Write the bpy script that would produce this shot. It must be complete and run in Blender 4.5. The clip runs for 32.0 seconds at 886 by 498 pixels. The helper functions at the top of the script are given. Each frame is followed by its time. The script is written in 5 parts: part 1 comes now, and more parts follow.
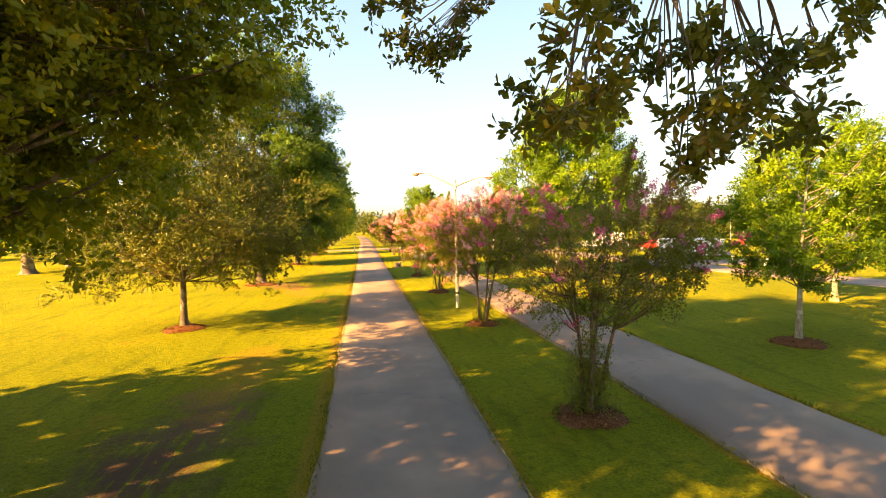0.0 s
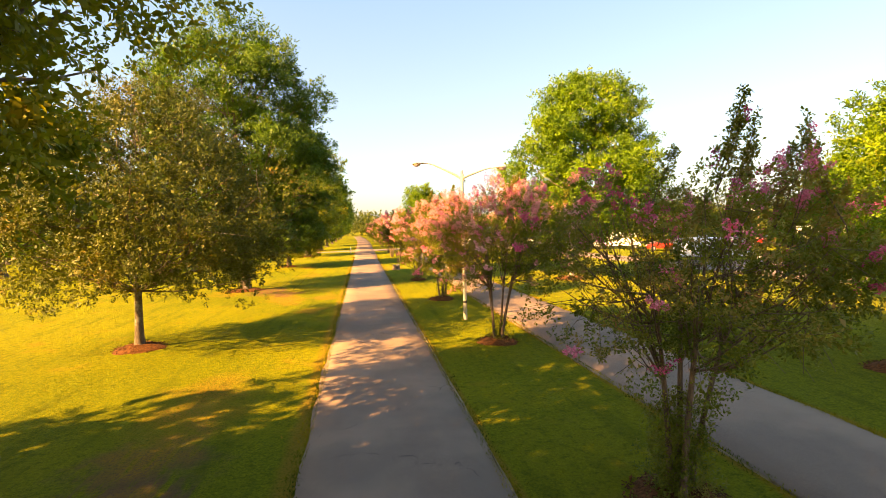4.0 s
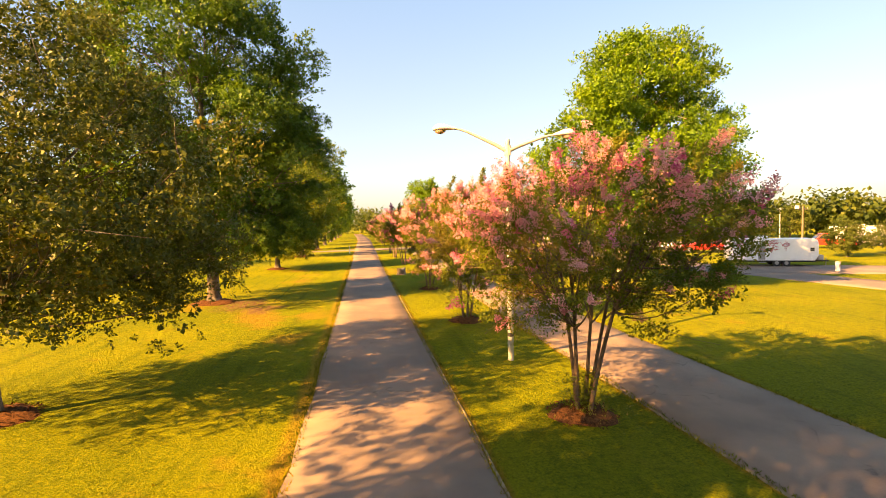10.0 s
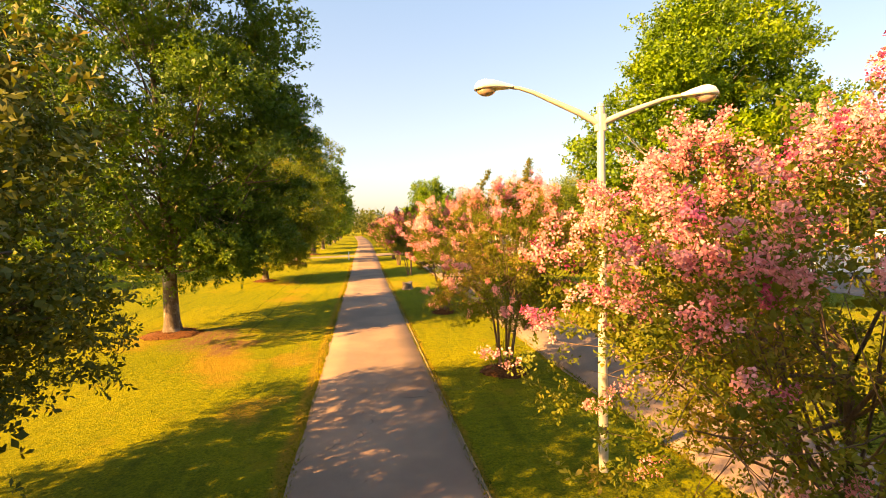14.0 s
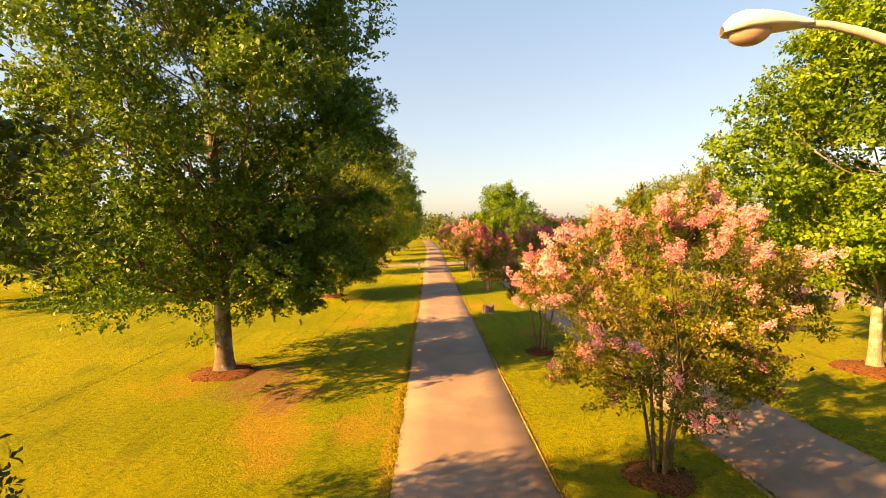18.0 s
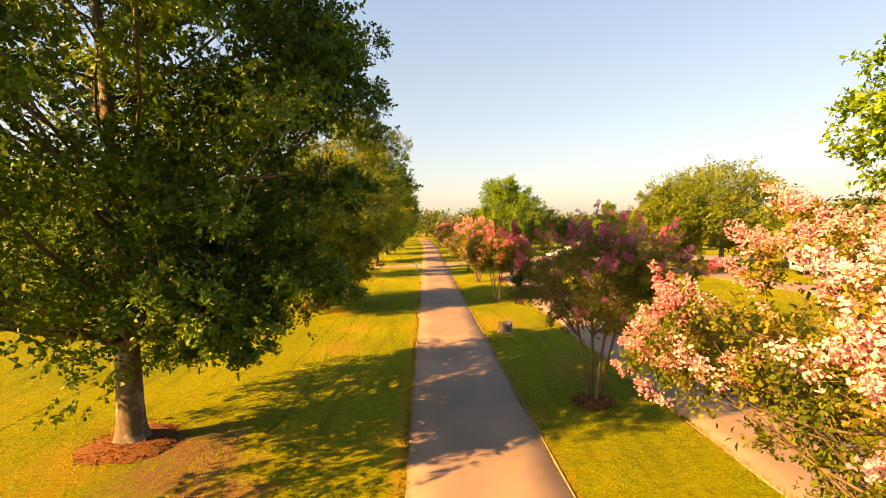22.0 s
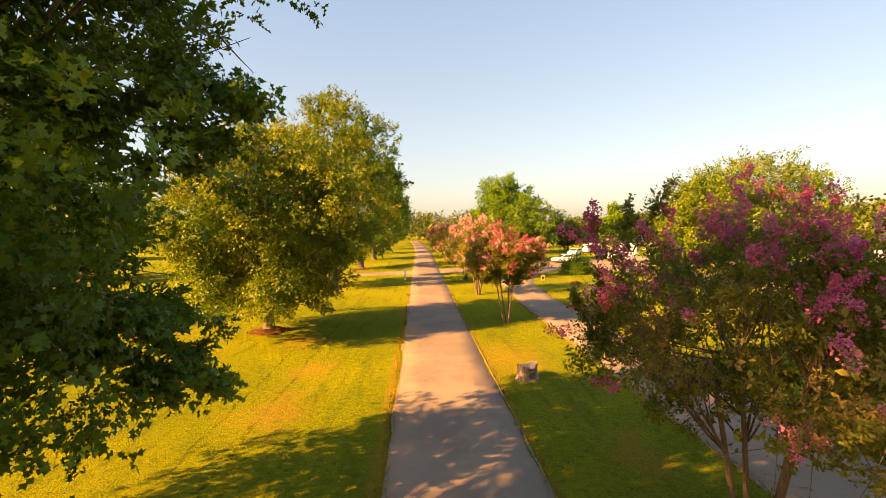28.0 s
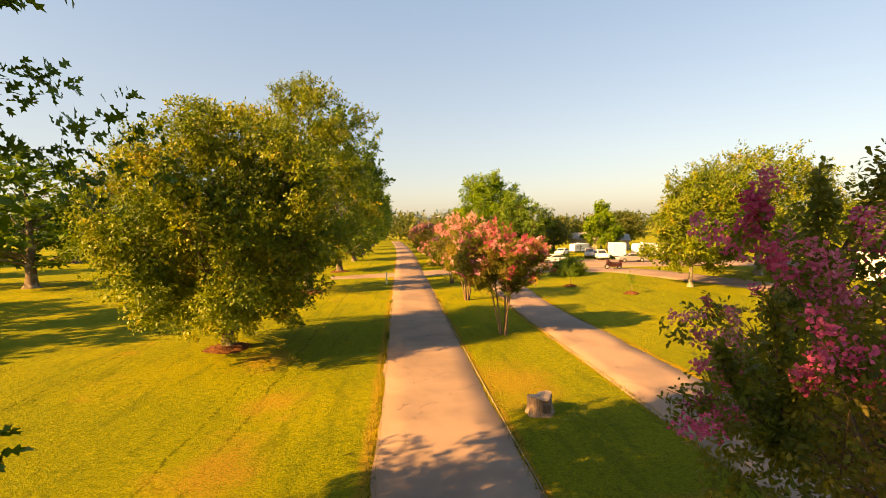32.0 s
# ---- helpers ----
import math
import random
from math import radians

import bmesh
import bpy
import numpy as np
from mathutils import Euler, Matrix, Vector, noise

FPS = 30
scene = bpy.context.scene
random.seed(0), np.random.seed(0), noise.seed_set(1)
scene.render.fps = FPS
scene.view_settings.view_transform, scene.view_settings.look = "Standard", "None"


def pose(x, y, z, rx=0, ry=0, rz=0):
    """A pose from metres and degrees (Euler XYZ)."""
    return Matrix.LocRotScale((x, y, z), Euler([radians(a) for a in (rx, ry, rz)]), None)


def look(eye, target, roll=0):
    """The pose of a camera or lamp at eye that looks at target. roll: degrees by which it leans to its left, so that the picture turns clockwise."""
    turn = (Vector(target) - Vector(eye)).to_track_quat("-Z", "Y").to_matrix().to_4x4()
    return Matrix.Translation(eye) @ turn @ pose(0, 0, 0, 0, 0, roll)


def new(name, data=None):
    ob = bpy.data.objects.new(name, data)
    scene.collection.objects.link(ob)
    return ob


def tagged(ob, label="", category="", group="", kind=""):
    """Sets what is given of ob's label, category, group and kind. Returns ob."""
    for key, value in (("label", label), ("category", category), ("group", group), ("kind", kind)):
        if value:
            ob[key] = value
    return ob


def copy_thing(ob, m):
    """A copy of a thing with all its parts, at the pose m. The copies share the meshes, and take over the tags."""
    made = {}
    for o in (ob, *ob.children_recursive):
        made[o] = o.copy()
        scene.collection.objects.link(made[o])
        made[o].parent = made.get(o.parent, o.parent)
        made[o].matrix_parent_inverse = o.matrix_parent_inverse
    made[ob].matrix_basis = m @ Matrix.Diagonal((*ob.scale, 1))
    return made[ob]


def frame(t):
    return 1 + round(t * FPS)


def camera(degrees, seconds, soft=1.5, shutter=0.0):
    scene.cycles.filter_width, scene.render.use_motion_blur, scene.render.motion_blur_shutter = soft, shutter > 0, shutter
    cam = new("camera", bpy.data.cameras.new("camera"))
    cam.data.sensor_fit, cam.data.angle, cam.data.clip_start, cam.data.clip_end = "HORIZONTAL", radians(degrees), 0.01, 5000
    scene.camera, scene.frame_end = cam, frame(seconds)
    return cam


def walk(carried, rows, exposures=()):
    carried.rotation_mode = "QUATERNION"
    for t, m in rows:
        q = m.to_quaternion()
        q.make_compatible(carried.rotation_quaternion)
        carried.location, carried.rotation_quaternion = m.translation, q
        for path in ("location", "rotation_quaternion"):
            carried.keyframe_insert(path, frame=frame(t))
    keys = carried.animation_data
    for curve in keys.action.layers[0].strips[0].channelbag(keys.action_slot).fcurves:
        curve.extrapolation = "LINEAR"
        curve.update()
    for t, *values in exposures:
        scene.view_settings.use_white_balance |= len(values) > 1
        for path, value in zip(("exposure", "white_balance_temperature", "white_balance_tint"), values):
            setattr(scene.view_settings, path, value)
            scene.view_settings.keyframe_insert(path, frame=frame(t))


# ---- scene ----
cam = camera(84.0, 32.0, soft=0.5)
METRES, EYE, TILT, LEAN, TURN = 38.3, 4.3, -1.5, 0.0, -9.0
ROWS = [
    (0.0, 0.0, 0.0, 0.0, -0.03, -1.41, 1.42),
    (0.5, -0.0012, 0.0116, 0.0003, -0.1, -1.36, 1.44),
    (1.0, -0.0036, 0.0227, -0.0001, -0.19, -1.34, 1.41),
    (1.5, -0.0055, 0.0344, -0.0003, -0.21, -1.39, 1.45),
    (2.0, -0.0033, 0.0475, -0.0001, -0.22, -1.38, 1.54),
    (2.5, 0.0011, 0.0609, -0.0001, -0.29, -1.35, 1.55),
    (3.0, -0.0031, 0.0707, -0.0001, -0.28, -1.33, 1.49),
    (3.5, -0.0067, 0.0807, -0.0, -0.24, -1.36, 1.55),
    (5.5, -0.007, 0.1302, 0.0007, -0.24, -1.47, 1.68),
    (6.0, -0.0067, 0.1447, -0.0001, -0.26, -1.51, 1.64),
    (6.5, -0.0067, 0.1599, -0.0001, -0.32, -1.56, 1.56),
    (7.0, -0.0073, 0.1754, 0.0003, -0.32, -1.53, 1.52),
    (7.5, -0.0087, 0.1911, 0.0004, -0.36, -1.54, 1.47),
    (8.0, -0.0112, 0.2074, 0.0007, -0.37, -1.57, 1.43),
    (8.5, -0.0159, 0.2235, 0.0009, -0.33, -1.52, 1.37),
    (9.0, -0.0226, 0.2397, 0.0021, -0.26, -1.53, 1.3),
    (9.5, -0.0292, 0.2567, 0.0035, -0.21, -1.6, 1.32),
    (10.0, -0.034, 0.2749, 0.0035, -0.13, -1.64, 1.32),
    (10.5, -0.0392, 0.2924, 0.0028, -0.12, -1.66, 1.35),
    (11.0, -0.0432, 0.3115, 0.0019, -0.08, -1.63, 1.45),
    (11.5, -0.0456, 0.3315, 0.0015, -0.05, -1.66, 1.49),
    (12.0, -0.0484, 0.3522, 0.0019, -0.0, -1.64, 1.49),
    (12.5, -0.051, 0.3713, 0.0029, -0.04, -1.54, 1.46),
    (13.0, -0.0538, 0.3896, 0.0036, -0.04, -1.49, 1.38),
    (13.5, -0.0553, 0.408, 0.0081, -0.0, -1.55, 1.38),
    (14.0, -0.0552, 0.4271, 0.0174, -0.0, -1.56, 1.45),
    (14.5, -0.0557, 0.4441, 0.0273, -0.03, -1.48, 1.43),
    (15.0, -0.0565, 0.4589, 0.0332, 1.12, -1.33, 1.36),
    (15.5, -0.0585, 0.4723, 0.0352, 5.32, -1.15, 1.17),
    (17.5, -0.0811, 0.5209, 0.0386, 7.64, -1.06, 1.0),
    (18.0, -0.0874, 0.5373, 0.0391, 7.67, -1.1, 1.02),
    (18.5, -0.0936, 0.5552, 0.0394, 7.67, -1.18, 1.04),
    (19.0, -0.0985, 0.5737, 0.0393, 7.64, -1.25, 1.15),
    (19.5, -0.1032, 0.5929, 0.04, 7.56, -1.35, 1.17),
    (20.0, -0.1075, 0.6131, 0.0409, 7.52, -1.41, 1.14),
    (20.5, -0.1118, 0.633, 0.0419, 7.4, -1.46, 1.17),
    (21.0, -0.1149, 0.6527, 0.0431, 7.3, -1.46, 1.16),
    (21.5, -0.1186, 0.6719, 0.0443, 7.19, -1.45, 1.06),
    (22.0, -0.1215, 0.6917, 0.0446, 7.11, -1.48, 1.1),
    (22.5, -0.124, 0.7114, 0.0442, 7.02, -1.52, 1.08),
    (23.0, -0.1269, 0.7317, 0.0439, 6.92, -1.5, 0.97),
    (23.5, -0.1298, 0.7517, 0.0438, 6.91, -1.52, 0.98),
    (24.0, -0.1327, 0.7712, 0.0441, 6.87, -1.47, 0.95),
    (24.5, -0.1359, 0.7895, 0.0437, 6.82, -1.39, 0.92),
    (25.0, -0.1391, 0.8073, 0.0421, 6.75, -1.3, 0.94),
    (25.5, -0.1412, 0.8234, 0.0407, 6.71, -1.2, 0.99),
    (27.5, -0.1441, 0.8754, 0.0422, 6.37, -1.07, 1.14),
    (28.0, -0.1456, 0.8874, 0.0438, 6.32, -1.11, 1.08),
    (28.5, -0.1482, 0.8998, 0.0449, 6.29, -1.15, 1.04),
    (29.0, -0.1509, 0.912, 0.0452, 6.28, -1.12, 1.07),
    (29.5, -0.1532, 0.9228, 0.0454, 6.28, -1.04, 1.11),
    (30.0, -0.1561, 0.9323, 0.0463, 6.27, -1.0, 1.04),
    (30.5, -0.1588, 0.9415, 0.0464, 5.85, -1.03, 1.12),
    (31.0, -0.1606, 0.9509, 0.0461, 4.81, -1.1, 1.26),
    (31.5, -0.1616, 0.9599, 0.0454, 4.37, -1.12, 1.33),
    (32.0, -0.1622, 0.9698, 0.0453, 4.12, -1.19, 1.35),
]
walk(cam, [(t, pose(0, 0, EYE, TILT, LEAN, TURN) @ pose(METRES * x, METRES * y, METRES * z, 90 + pitch, roll, yaw)) for t, x, y, z, yaw, pitch, roll in ROWS],
     exposures=[(0, 3.08, 7900, 8), (3, 2.90, 7900, 8.5), (7, 2.78, 8100, 11), (10, 2.72, 8000, 11.5), (14, 2.70, 8200, 12.5), (18, 2.50, 8200, 10.5), (24, 2.50, 8700, 14), (28, 2.50, 8500, 13), (32, 2.31, 8500, 12)])


# ---- world, sun ----
SUN_EL, SUN_AZ = 29.7, 24.3          # height of the sun; the shadows run this far from +x towards +y
world = bpy.data.worlds.new("world")
scene.world = world
world.use_nodes = True
wn = world.node_tree.nodes
sky = wn.new("ShaderNodeTexSky")
sky.sky_type, sky.sun_disc = "NISHITA", False
sky.sun_elevation, sky.sun_rotation = radians(SUN_EL), radians(270 - SUN_AZ)
sky.air_density, sky.dust_density, sky.ozone_density = 1.0, 2.0, 1.6
wn["Background"].inputs["Strength"].default_value = 0.046
haze = wn.new("ShaderNodeMix")          # thin even haze over the clear sky
haze.data_type = "RGBA"
haze.inputs[0].default_value = 0.40
where = wn.new("ShaderNodeTexCoord")
height = wn.new("ShaderNodeSeparateXYZ")
cream = wn.new("ShaderNodeValToRGB")    # the haze turns cream towards the horizon
world.node_tree.links.new(where.outputs["Generated"], height.inputs[0])
world.node_tree.links.new(height.outputs["Z"], cream.inputs[0])
for k, (at, col) in enumerate(((0.0, (4.7, 4.2, 3.5, 1)), (0.10, (3.1, 3.5, 4.3, 1)), (0.45, (1.8, 3.0, 5.1, 1)))):
    stop = cream.color_ramp.elements[k] if k < 2 else cream.color_ramp.elements.new(at)
    stop.position, stop.color = at, col
world.node_tree.links.new(cream.outputs["Color"], haze.inputs[7])
world.node_tree.links.new(sky.outputs["Color"], haze.inputs[6])
world.node_tree.links.new(haze.outputs[2], wn["Background"].inputs["Color"])
sun = new("sun", bpy.data.lights.new("sun", "SUN"))
sun.data.energy, sun.data.angle, sun.data.color = 5.0, radians(0.6), (1.0, 0.56, 0.21)
sun.matrix_world = look((0, 0, 60), (math.cos(radians(SUN_AZ)) * 60, math.sin(radians(SUN_AZ)) * 60, 60 - 60 * math.tan(radians(SUN_EL))))


# ---- materials ----
def shader(name):
    m = bpy.data.materials.new(name)
    m.use_nodes = True
    return m, m.node_tree.nodes, m.node_tree.links, m.node_tree.nodes["Principled BSDF"]


def ramp(nodes, links, source, stops):
    r = nodes.new("ShaderNodeValToRGB")
    e = r.color_ramp.elements
    while len(e) < len(stops):
        e.new(0.5)
    for el, (p, c) in zip(e, stops):
        el.position, el.color = p, (*c, 1)
    links.new(source, r.inputs[0])
    return r.outputs[0]


def noise_tex(nodes, links, vec, scale, detail=4, rough=0.6):
    n = nodes.new("ShaderNodeTexNoise")
    n.inputs["Scale"].default_value, n.inputs["Detail"].default_value, n.inputs["Roughness"].default_value = scale, detail, rough
    if vec is not None:
        links.new(vec, n.inputs["Vector"])
    return n.outputs["Fac"]


def mixc(nodes, links, fac, a, b, mode="MIX"):
    m = nodes.new("ShaderNodeMix")
    m.data_type, m.blend_type = "RGBA", mode
    for k, v in ((0, fac), (6, a), (7, b)):
        if isinstance(v, (int, float)):
            m.inputs[k].default_value = v
        elif isinstance(v, tuple):
            m.inputs[k].default_value = (*v, 1)
        else:
            links.new(v, m.inputs[k])
    return m.outputs[2]


def calc(nodes, links, op, a, b=0.0):
    m = nodes.new("ShaderNodeMath")
    m.operation = op
    for k, v in ((0, a), (1, b)):
        if isinstance(v, (int, float)):
            m.inputs[k].default_value = v
        else:
            links.new(v, m.inputs[k])
    return m.outputs[0]


def span(nodes, links, v, a, b):
    m = nodes.new("ShaderNodeMapRange")
    m.interpolation_type = "SMOOTHSTEP"
    links.new(v, m.inputs[0])
    m.inputs[1].default_value, m.inputs[2].default_value = a, b
    return m.outputs[0]


def bump(nodes, links, bsdf, height, strength, dist):
    b = nodes.new("ShaderNodeBump")
    b.inputs["Strength"].default_value, b.inputs["Distance"].default_value = strength, dist
    links.new(height, b.inputs["Height"])
    links.new(b.outputs[0], bsdf.inputs["Normal"])


def leaf_material(name, stops, trans=0.35, glow=(1.0, 1.0, 0.5), scale=0.55, rough=0.5):
    """Leaves: one tint a leaf, patches of tint over the crown, some light through the blade."""
    m, n, l, p = shader(name)
    geo, tc = n.new("ShaderNodeNewGeometry"), n.new("ShaderNodeTexCoord")
    patch = noise_tex(n, l, tc.outputs["Object"], scale, 2)
    f = calc(n, l, "ADD", calc(n, l, "MULTIPLY", geo.outputs["Random Per Island"], 0.28), calc(n, l, "MULTIPLY", span(n, l, patch, 0.28, 0.72), 0.72))
    col = ramp(n, l, f, stops)
    l.new(col, p.inputs["Base Color"])
    p.inputs["Roughness"].default_value = rough
    p.inputs["Specular IOR Level"].default_value = 0.25
    t = n.new("ShaderNodeBsdfTranslucent")
    l.new(mixc(n, l, 1.0, col, glow, "MULTIPLY"), t.inputs["Color"])
    mix = n.new("ShaderNodeMixShader")
    mix.inputs[0].default_value = trans
    l.new(p.outputs[0], mix.inputs[1])
    l.new(t.outputs[0], mix.inputs[2])
    l.new(mix.outputs[0], n["Material Output"].inputs[0])
    return m


def bark_material(name, a, b, c, lichen=0.0):
    m, n, l, p = shader(name)
    tc = n.new("ShaderNodeTexCoord")
    mp = n.new("ShaderNodeMapping")
    mp.inputs["Scale"].default_value = (1, 1, 0.22)
    l.new(tc.outputs["Object"], mp.inputs[0])
    fine = noise_tex(n, l, mp.outputs[0], 28, 6, 0.7)
    wide = noise_tex(n, l, tc.outputs["Object"], 2.2, 3)
    col = ramp(n, l, fine, [(0.3, a), (0.6, b), (0.8, c)])
    if lichen:
        col = mixc(n, l, calc(n, l, "MULTIPLY", span(n, l, wide, 0.5, 0.62), lichen), col, (0.42, 0.42, 0.36))
    l.new(col, p.inputs["Base Color"])
    p.inputs["Roughness"].default_value = 0.9
    bump(n, l, p, fine, 0.9, 0.03)
    return m


def plain_material(name, col, rough=0.5, metal=0.0, spread=0.12, scale=6.0, spec=0.5):
    """Paint, metal, plastic: a little uneven in tone and gloss."""
    m, n, l, p = shader(name)
    tc = n.new("ShaderNodeTexCoord")
    f = noise_tex(n, l, tc.outputs["Object"], scale, 5)
    lo, hi = tuple(c * (1 - spread) for c in col), tuple(min(1, c * (1 + spread)) for c in col)
    l.new(ramp(n, l, f, [(0.3, lo), (0.7, hi)]), p.inputs["Base Color"])
    p.inputs["Roughness"].default_value, p.inputs["Metallic"].default_value = rough, metal
    p.inputs["Specular IOR Level"].default_value = spec
    return m


def grass_material(name, green, lime, straw, brown):
    m, n, l, p = shader(name)
    geo = n.new("ShaderNodeNewGeometry")
    pos = geo.outputs["Position"]
    sep = n.new("ShaderNodeSeparateXYZ")
    l.new(pos, sep.inputs[0])
    mp = n.new("ShaderNodeMapping")
    mp.inputs["Scale"].default_value = (1, 0.16, 1)
    l.new(pos, mp.inputs[0])
    wide, mid, fine, row = (noise_tex(n, l, pos, 0.09, 3), noise_tex(n, l, pos, 0.7, 4), noise_tex(n, l, pos, 17, 5, 0.75), noise_tex(n, l, mp.outputs[0], 1.6, 3))
    col = ramp(n, l, fine, [(0.34, green), (0.5, lime), (0.66, straw)])
    col = mixc(n, l, calc(n, l, "MULTIPLY", span(n, l, mid, 0.35, 0.65), 0.35), col, lime)
    col = mixc(n, l, calc(n, l, "MULTIPLY", span(n, l, wide, 0.42, 0.62), 0.45), col, straw)
    col = mixc(n, l, calc(n, l, "MULTIPLY", span(n, l, row, 0.5, 0.68), 0.4), col, green)
    dry = calc(n, l, "MULTIPLY", span(n, l, mid, 0.55, 0.72), span(n, l, wide, 0.44, 0.58))
    col = mixc(n, l, calc(n, l, "MULTIPLY", dry, 0.5), col, brown)
    knots = noise_tex(n, l, pos, 5.0, 6, 0.7)
    col = mixc(n, l, calc(n, l, "MULTIPLY", span(n, l, knots, 0.50, 0.66), 0.55), col, green)
    col = mixc(n, l, calc(n, l, "MULTIPLY", calc(n, l, "SUBTRACT", 1.0, span(n, l, knots, 0.34, 0.46)), 0.45), col, straw)
    # mower and wheel tracks beside the path
    wob = calc(n, l, "MULTIPLY", calc(n, l, "SUBTRACT", mid, 0.5), 0.5)
    ruts = noise_tex(n, l, mp.outputs[0], 5.0, 4, 0.7)
    run = calc(n, l, "ADD", sep.outputs[0], wob)
    for cx, w in ((-4.6, 0.10), (-5.65, 0.07), (-12.1, 0.09), (12.6, 0.09)):
        d = calc(n, l, "ABSOLUTE", calc(n, l, "SUBTRACT", run, cx))
        band = calc(n, l, "SUBTRACT", 1.0, span(n, l, d, 0.02, w))
        col = mixc(n, l, calc(n, l, "MULTIPLY", calc(n, l, "MULTIPLY", calc(n, l, "MULTIPLY", band, span(n, l, sep.outputs[1], 30.0, 38.0)), span(n, l, knots, 0.4, 0.56)), 0.6), col, tuple(0.6 * k for k in green))
    # straw verge along both sides of the paths
    for cx, slope, w in ((-1.12, 0.0, 0.20), (2.52, -0.0058, 0.10), (6.5, -0.006, 0.10), (9.95, -0.017, 0.14)):
        edge = calc(n, l, "ADD", calc(n, l, "MULTIPLY", sep.outputs[1], slope), cx)
        d = calc(n, l, "ABSOLUTE", calc(n, l, "SUBTRACT", calc(n, l, "ADD", sep.outputs[0], calc(n, l, "MULTIPLY", wob, 0.7)), edge))
        band = calc(n, l, "SUBTRACT", 1.0, span(n, l, d, w * 0.4, w * 1.7))
        col = mixc(n, l, calc(n, l, "MULTIPLY", calc(n, l, "MULTIPLY", band, span(n, l, fine, 0.3, 0.55)), 0.85), col, brown)
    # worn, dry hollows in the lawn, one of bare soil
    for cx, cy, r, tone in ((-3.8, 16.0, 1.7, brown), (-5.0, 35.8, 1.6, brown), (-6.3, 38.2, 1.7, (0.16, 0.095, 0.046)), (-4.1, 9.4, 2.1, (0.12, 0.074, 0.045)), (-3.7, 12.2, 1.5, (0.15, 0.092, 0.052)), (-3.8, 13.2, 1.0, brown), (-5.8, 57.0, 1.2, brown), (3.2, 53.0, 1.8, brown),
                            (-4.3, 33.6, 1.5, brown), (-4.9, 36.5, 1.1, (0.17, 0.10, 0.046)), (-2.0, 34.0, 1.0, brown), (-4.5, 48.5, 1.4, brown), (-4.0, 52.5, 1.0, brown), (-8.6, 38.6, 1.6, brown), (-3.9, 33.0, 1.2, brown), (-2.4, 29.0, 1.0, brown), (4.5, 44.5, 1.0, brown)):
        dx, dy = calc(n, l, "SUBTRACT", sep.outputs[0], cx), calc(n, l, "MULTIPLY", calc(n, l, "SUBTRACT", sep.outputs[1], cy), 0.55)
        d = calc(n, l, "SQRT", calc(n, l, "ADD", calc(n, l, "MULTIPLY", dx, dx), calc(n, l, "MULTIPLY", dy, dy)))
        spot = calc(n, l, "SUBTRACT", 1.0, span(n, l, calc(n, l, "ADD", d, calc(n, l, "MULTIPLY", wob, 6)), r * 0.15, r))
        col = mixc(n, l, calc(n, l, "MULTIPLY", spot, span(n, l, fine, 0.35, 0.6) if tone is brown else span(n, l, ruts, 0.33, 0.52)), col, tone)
    l.new(col, p.inputs["Base Color"])
    p.inputs["Roughness"].default_value, p.inputs["Specular IOR Level"].default_value = 0.95, 0.05
    bump(n, l, p, calc(n, l, "ADD", fine, calc(n, l, "MULTIPLY", knots, 1.5)), 1.0, 0.10)
    return m


def asphalt_material(name, dark, light, tan):
    m, n, l, p = shader(name)
    geo = n.new("ShaderNodeNewGeometry")
    pos = geo.outputs["Position"]
    grit, mid, wide = noise_tex(n, l, pos, 60, 5, 0.8), noise_tex(n, l, pos, 2.5, 5), noise_tex(n, l, pos, 0.35, 3)
    col = ramp(n, l, grit, [(0.3, dark), (0.55, light), (0.8, tan)])
    col = mixc(n, l, calc(n, l, "MULTIPLY", span(n, l, wide, 0.4, 0.65), 0.5), col, tan)
    col = mixc(n, l, calc(n, l, "MULTIPLY", span(n, l, mid, 0.52, 0.75), 0.16), col, dark)
    v = n.new("ShaderNodeTexVoronoi")
    v.feature = "DISTANCE_TO_EDGE"
    v.inputs["Scale"].default_value = 0.22
    wp = n.new("ShaderNodeVectorMath")
    wp.operation = "MULTIPLY_ADD"
    nn = n.new("ShaderNodeTexNoise")
    nn.inputs["Scale"].default_value = 1.2
    l.new(pos, nn.inputs["Vector"])
    l.new(nn.outputs["Color"], wp.inputs[0])
    wp.inputs[1].default_value = (1.6, 1.6, 0)
    l.new(pos, wp.inputs[2])
    l.new(wp.outputs[0], v.inputs["Vector"])
    crack = calc(n, l, "MULTIPLY", calc(n, l, "SUBTRACT", 1.0, span(n, l, v.outputs["Distance"], 0.0, 0.006)), span(n, l, mid, 0.45, 0.6))
    col = mixc(n, l, calc(n, l, "MULTIPLY", crack, 0.6), col, tuple(c * 0.5 for c in dark))
    l.new(col, p.inputs["Base Color"])
    p.inputs["Roughness"].default_value = 0.85
    p.inputs["Specular IOR Level"].default_value = 0.3
    bump(n, l, p, calc(n, l, "ADD", grit, calc(n, l, "MULTIPLY", mid, 1.2)), 0.5, 0.012)
    return m


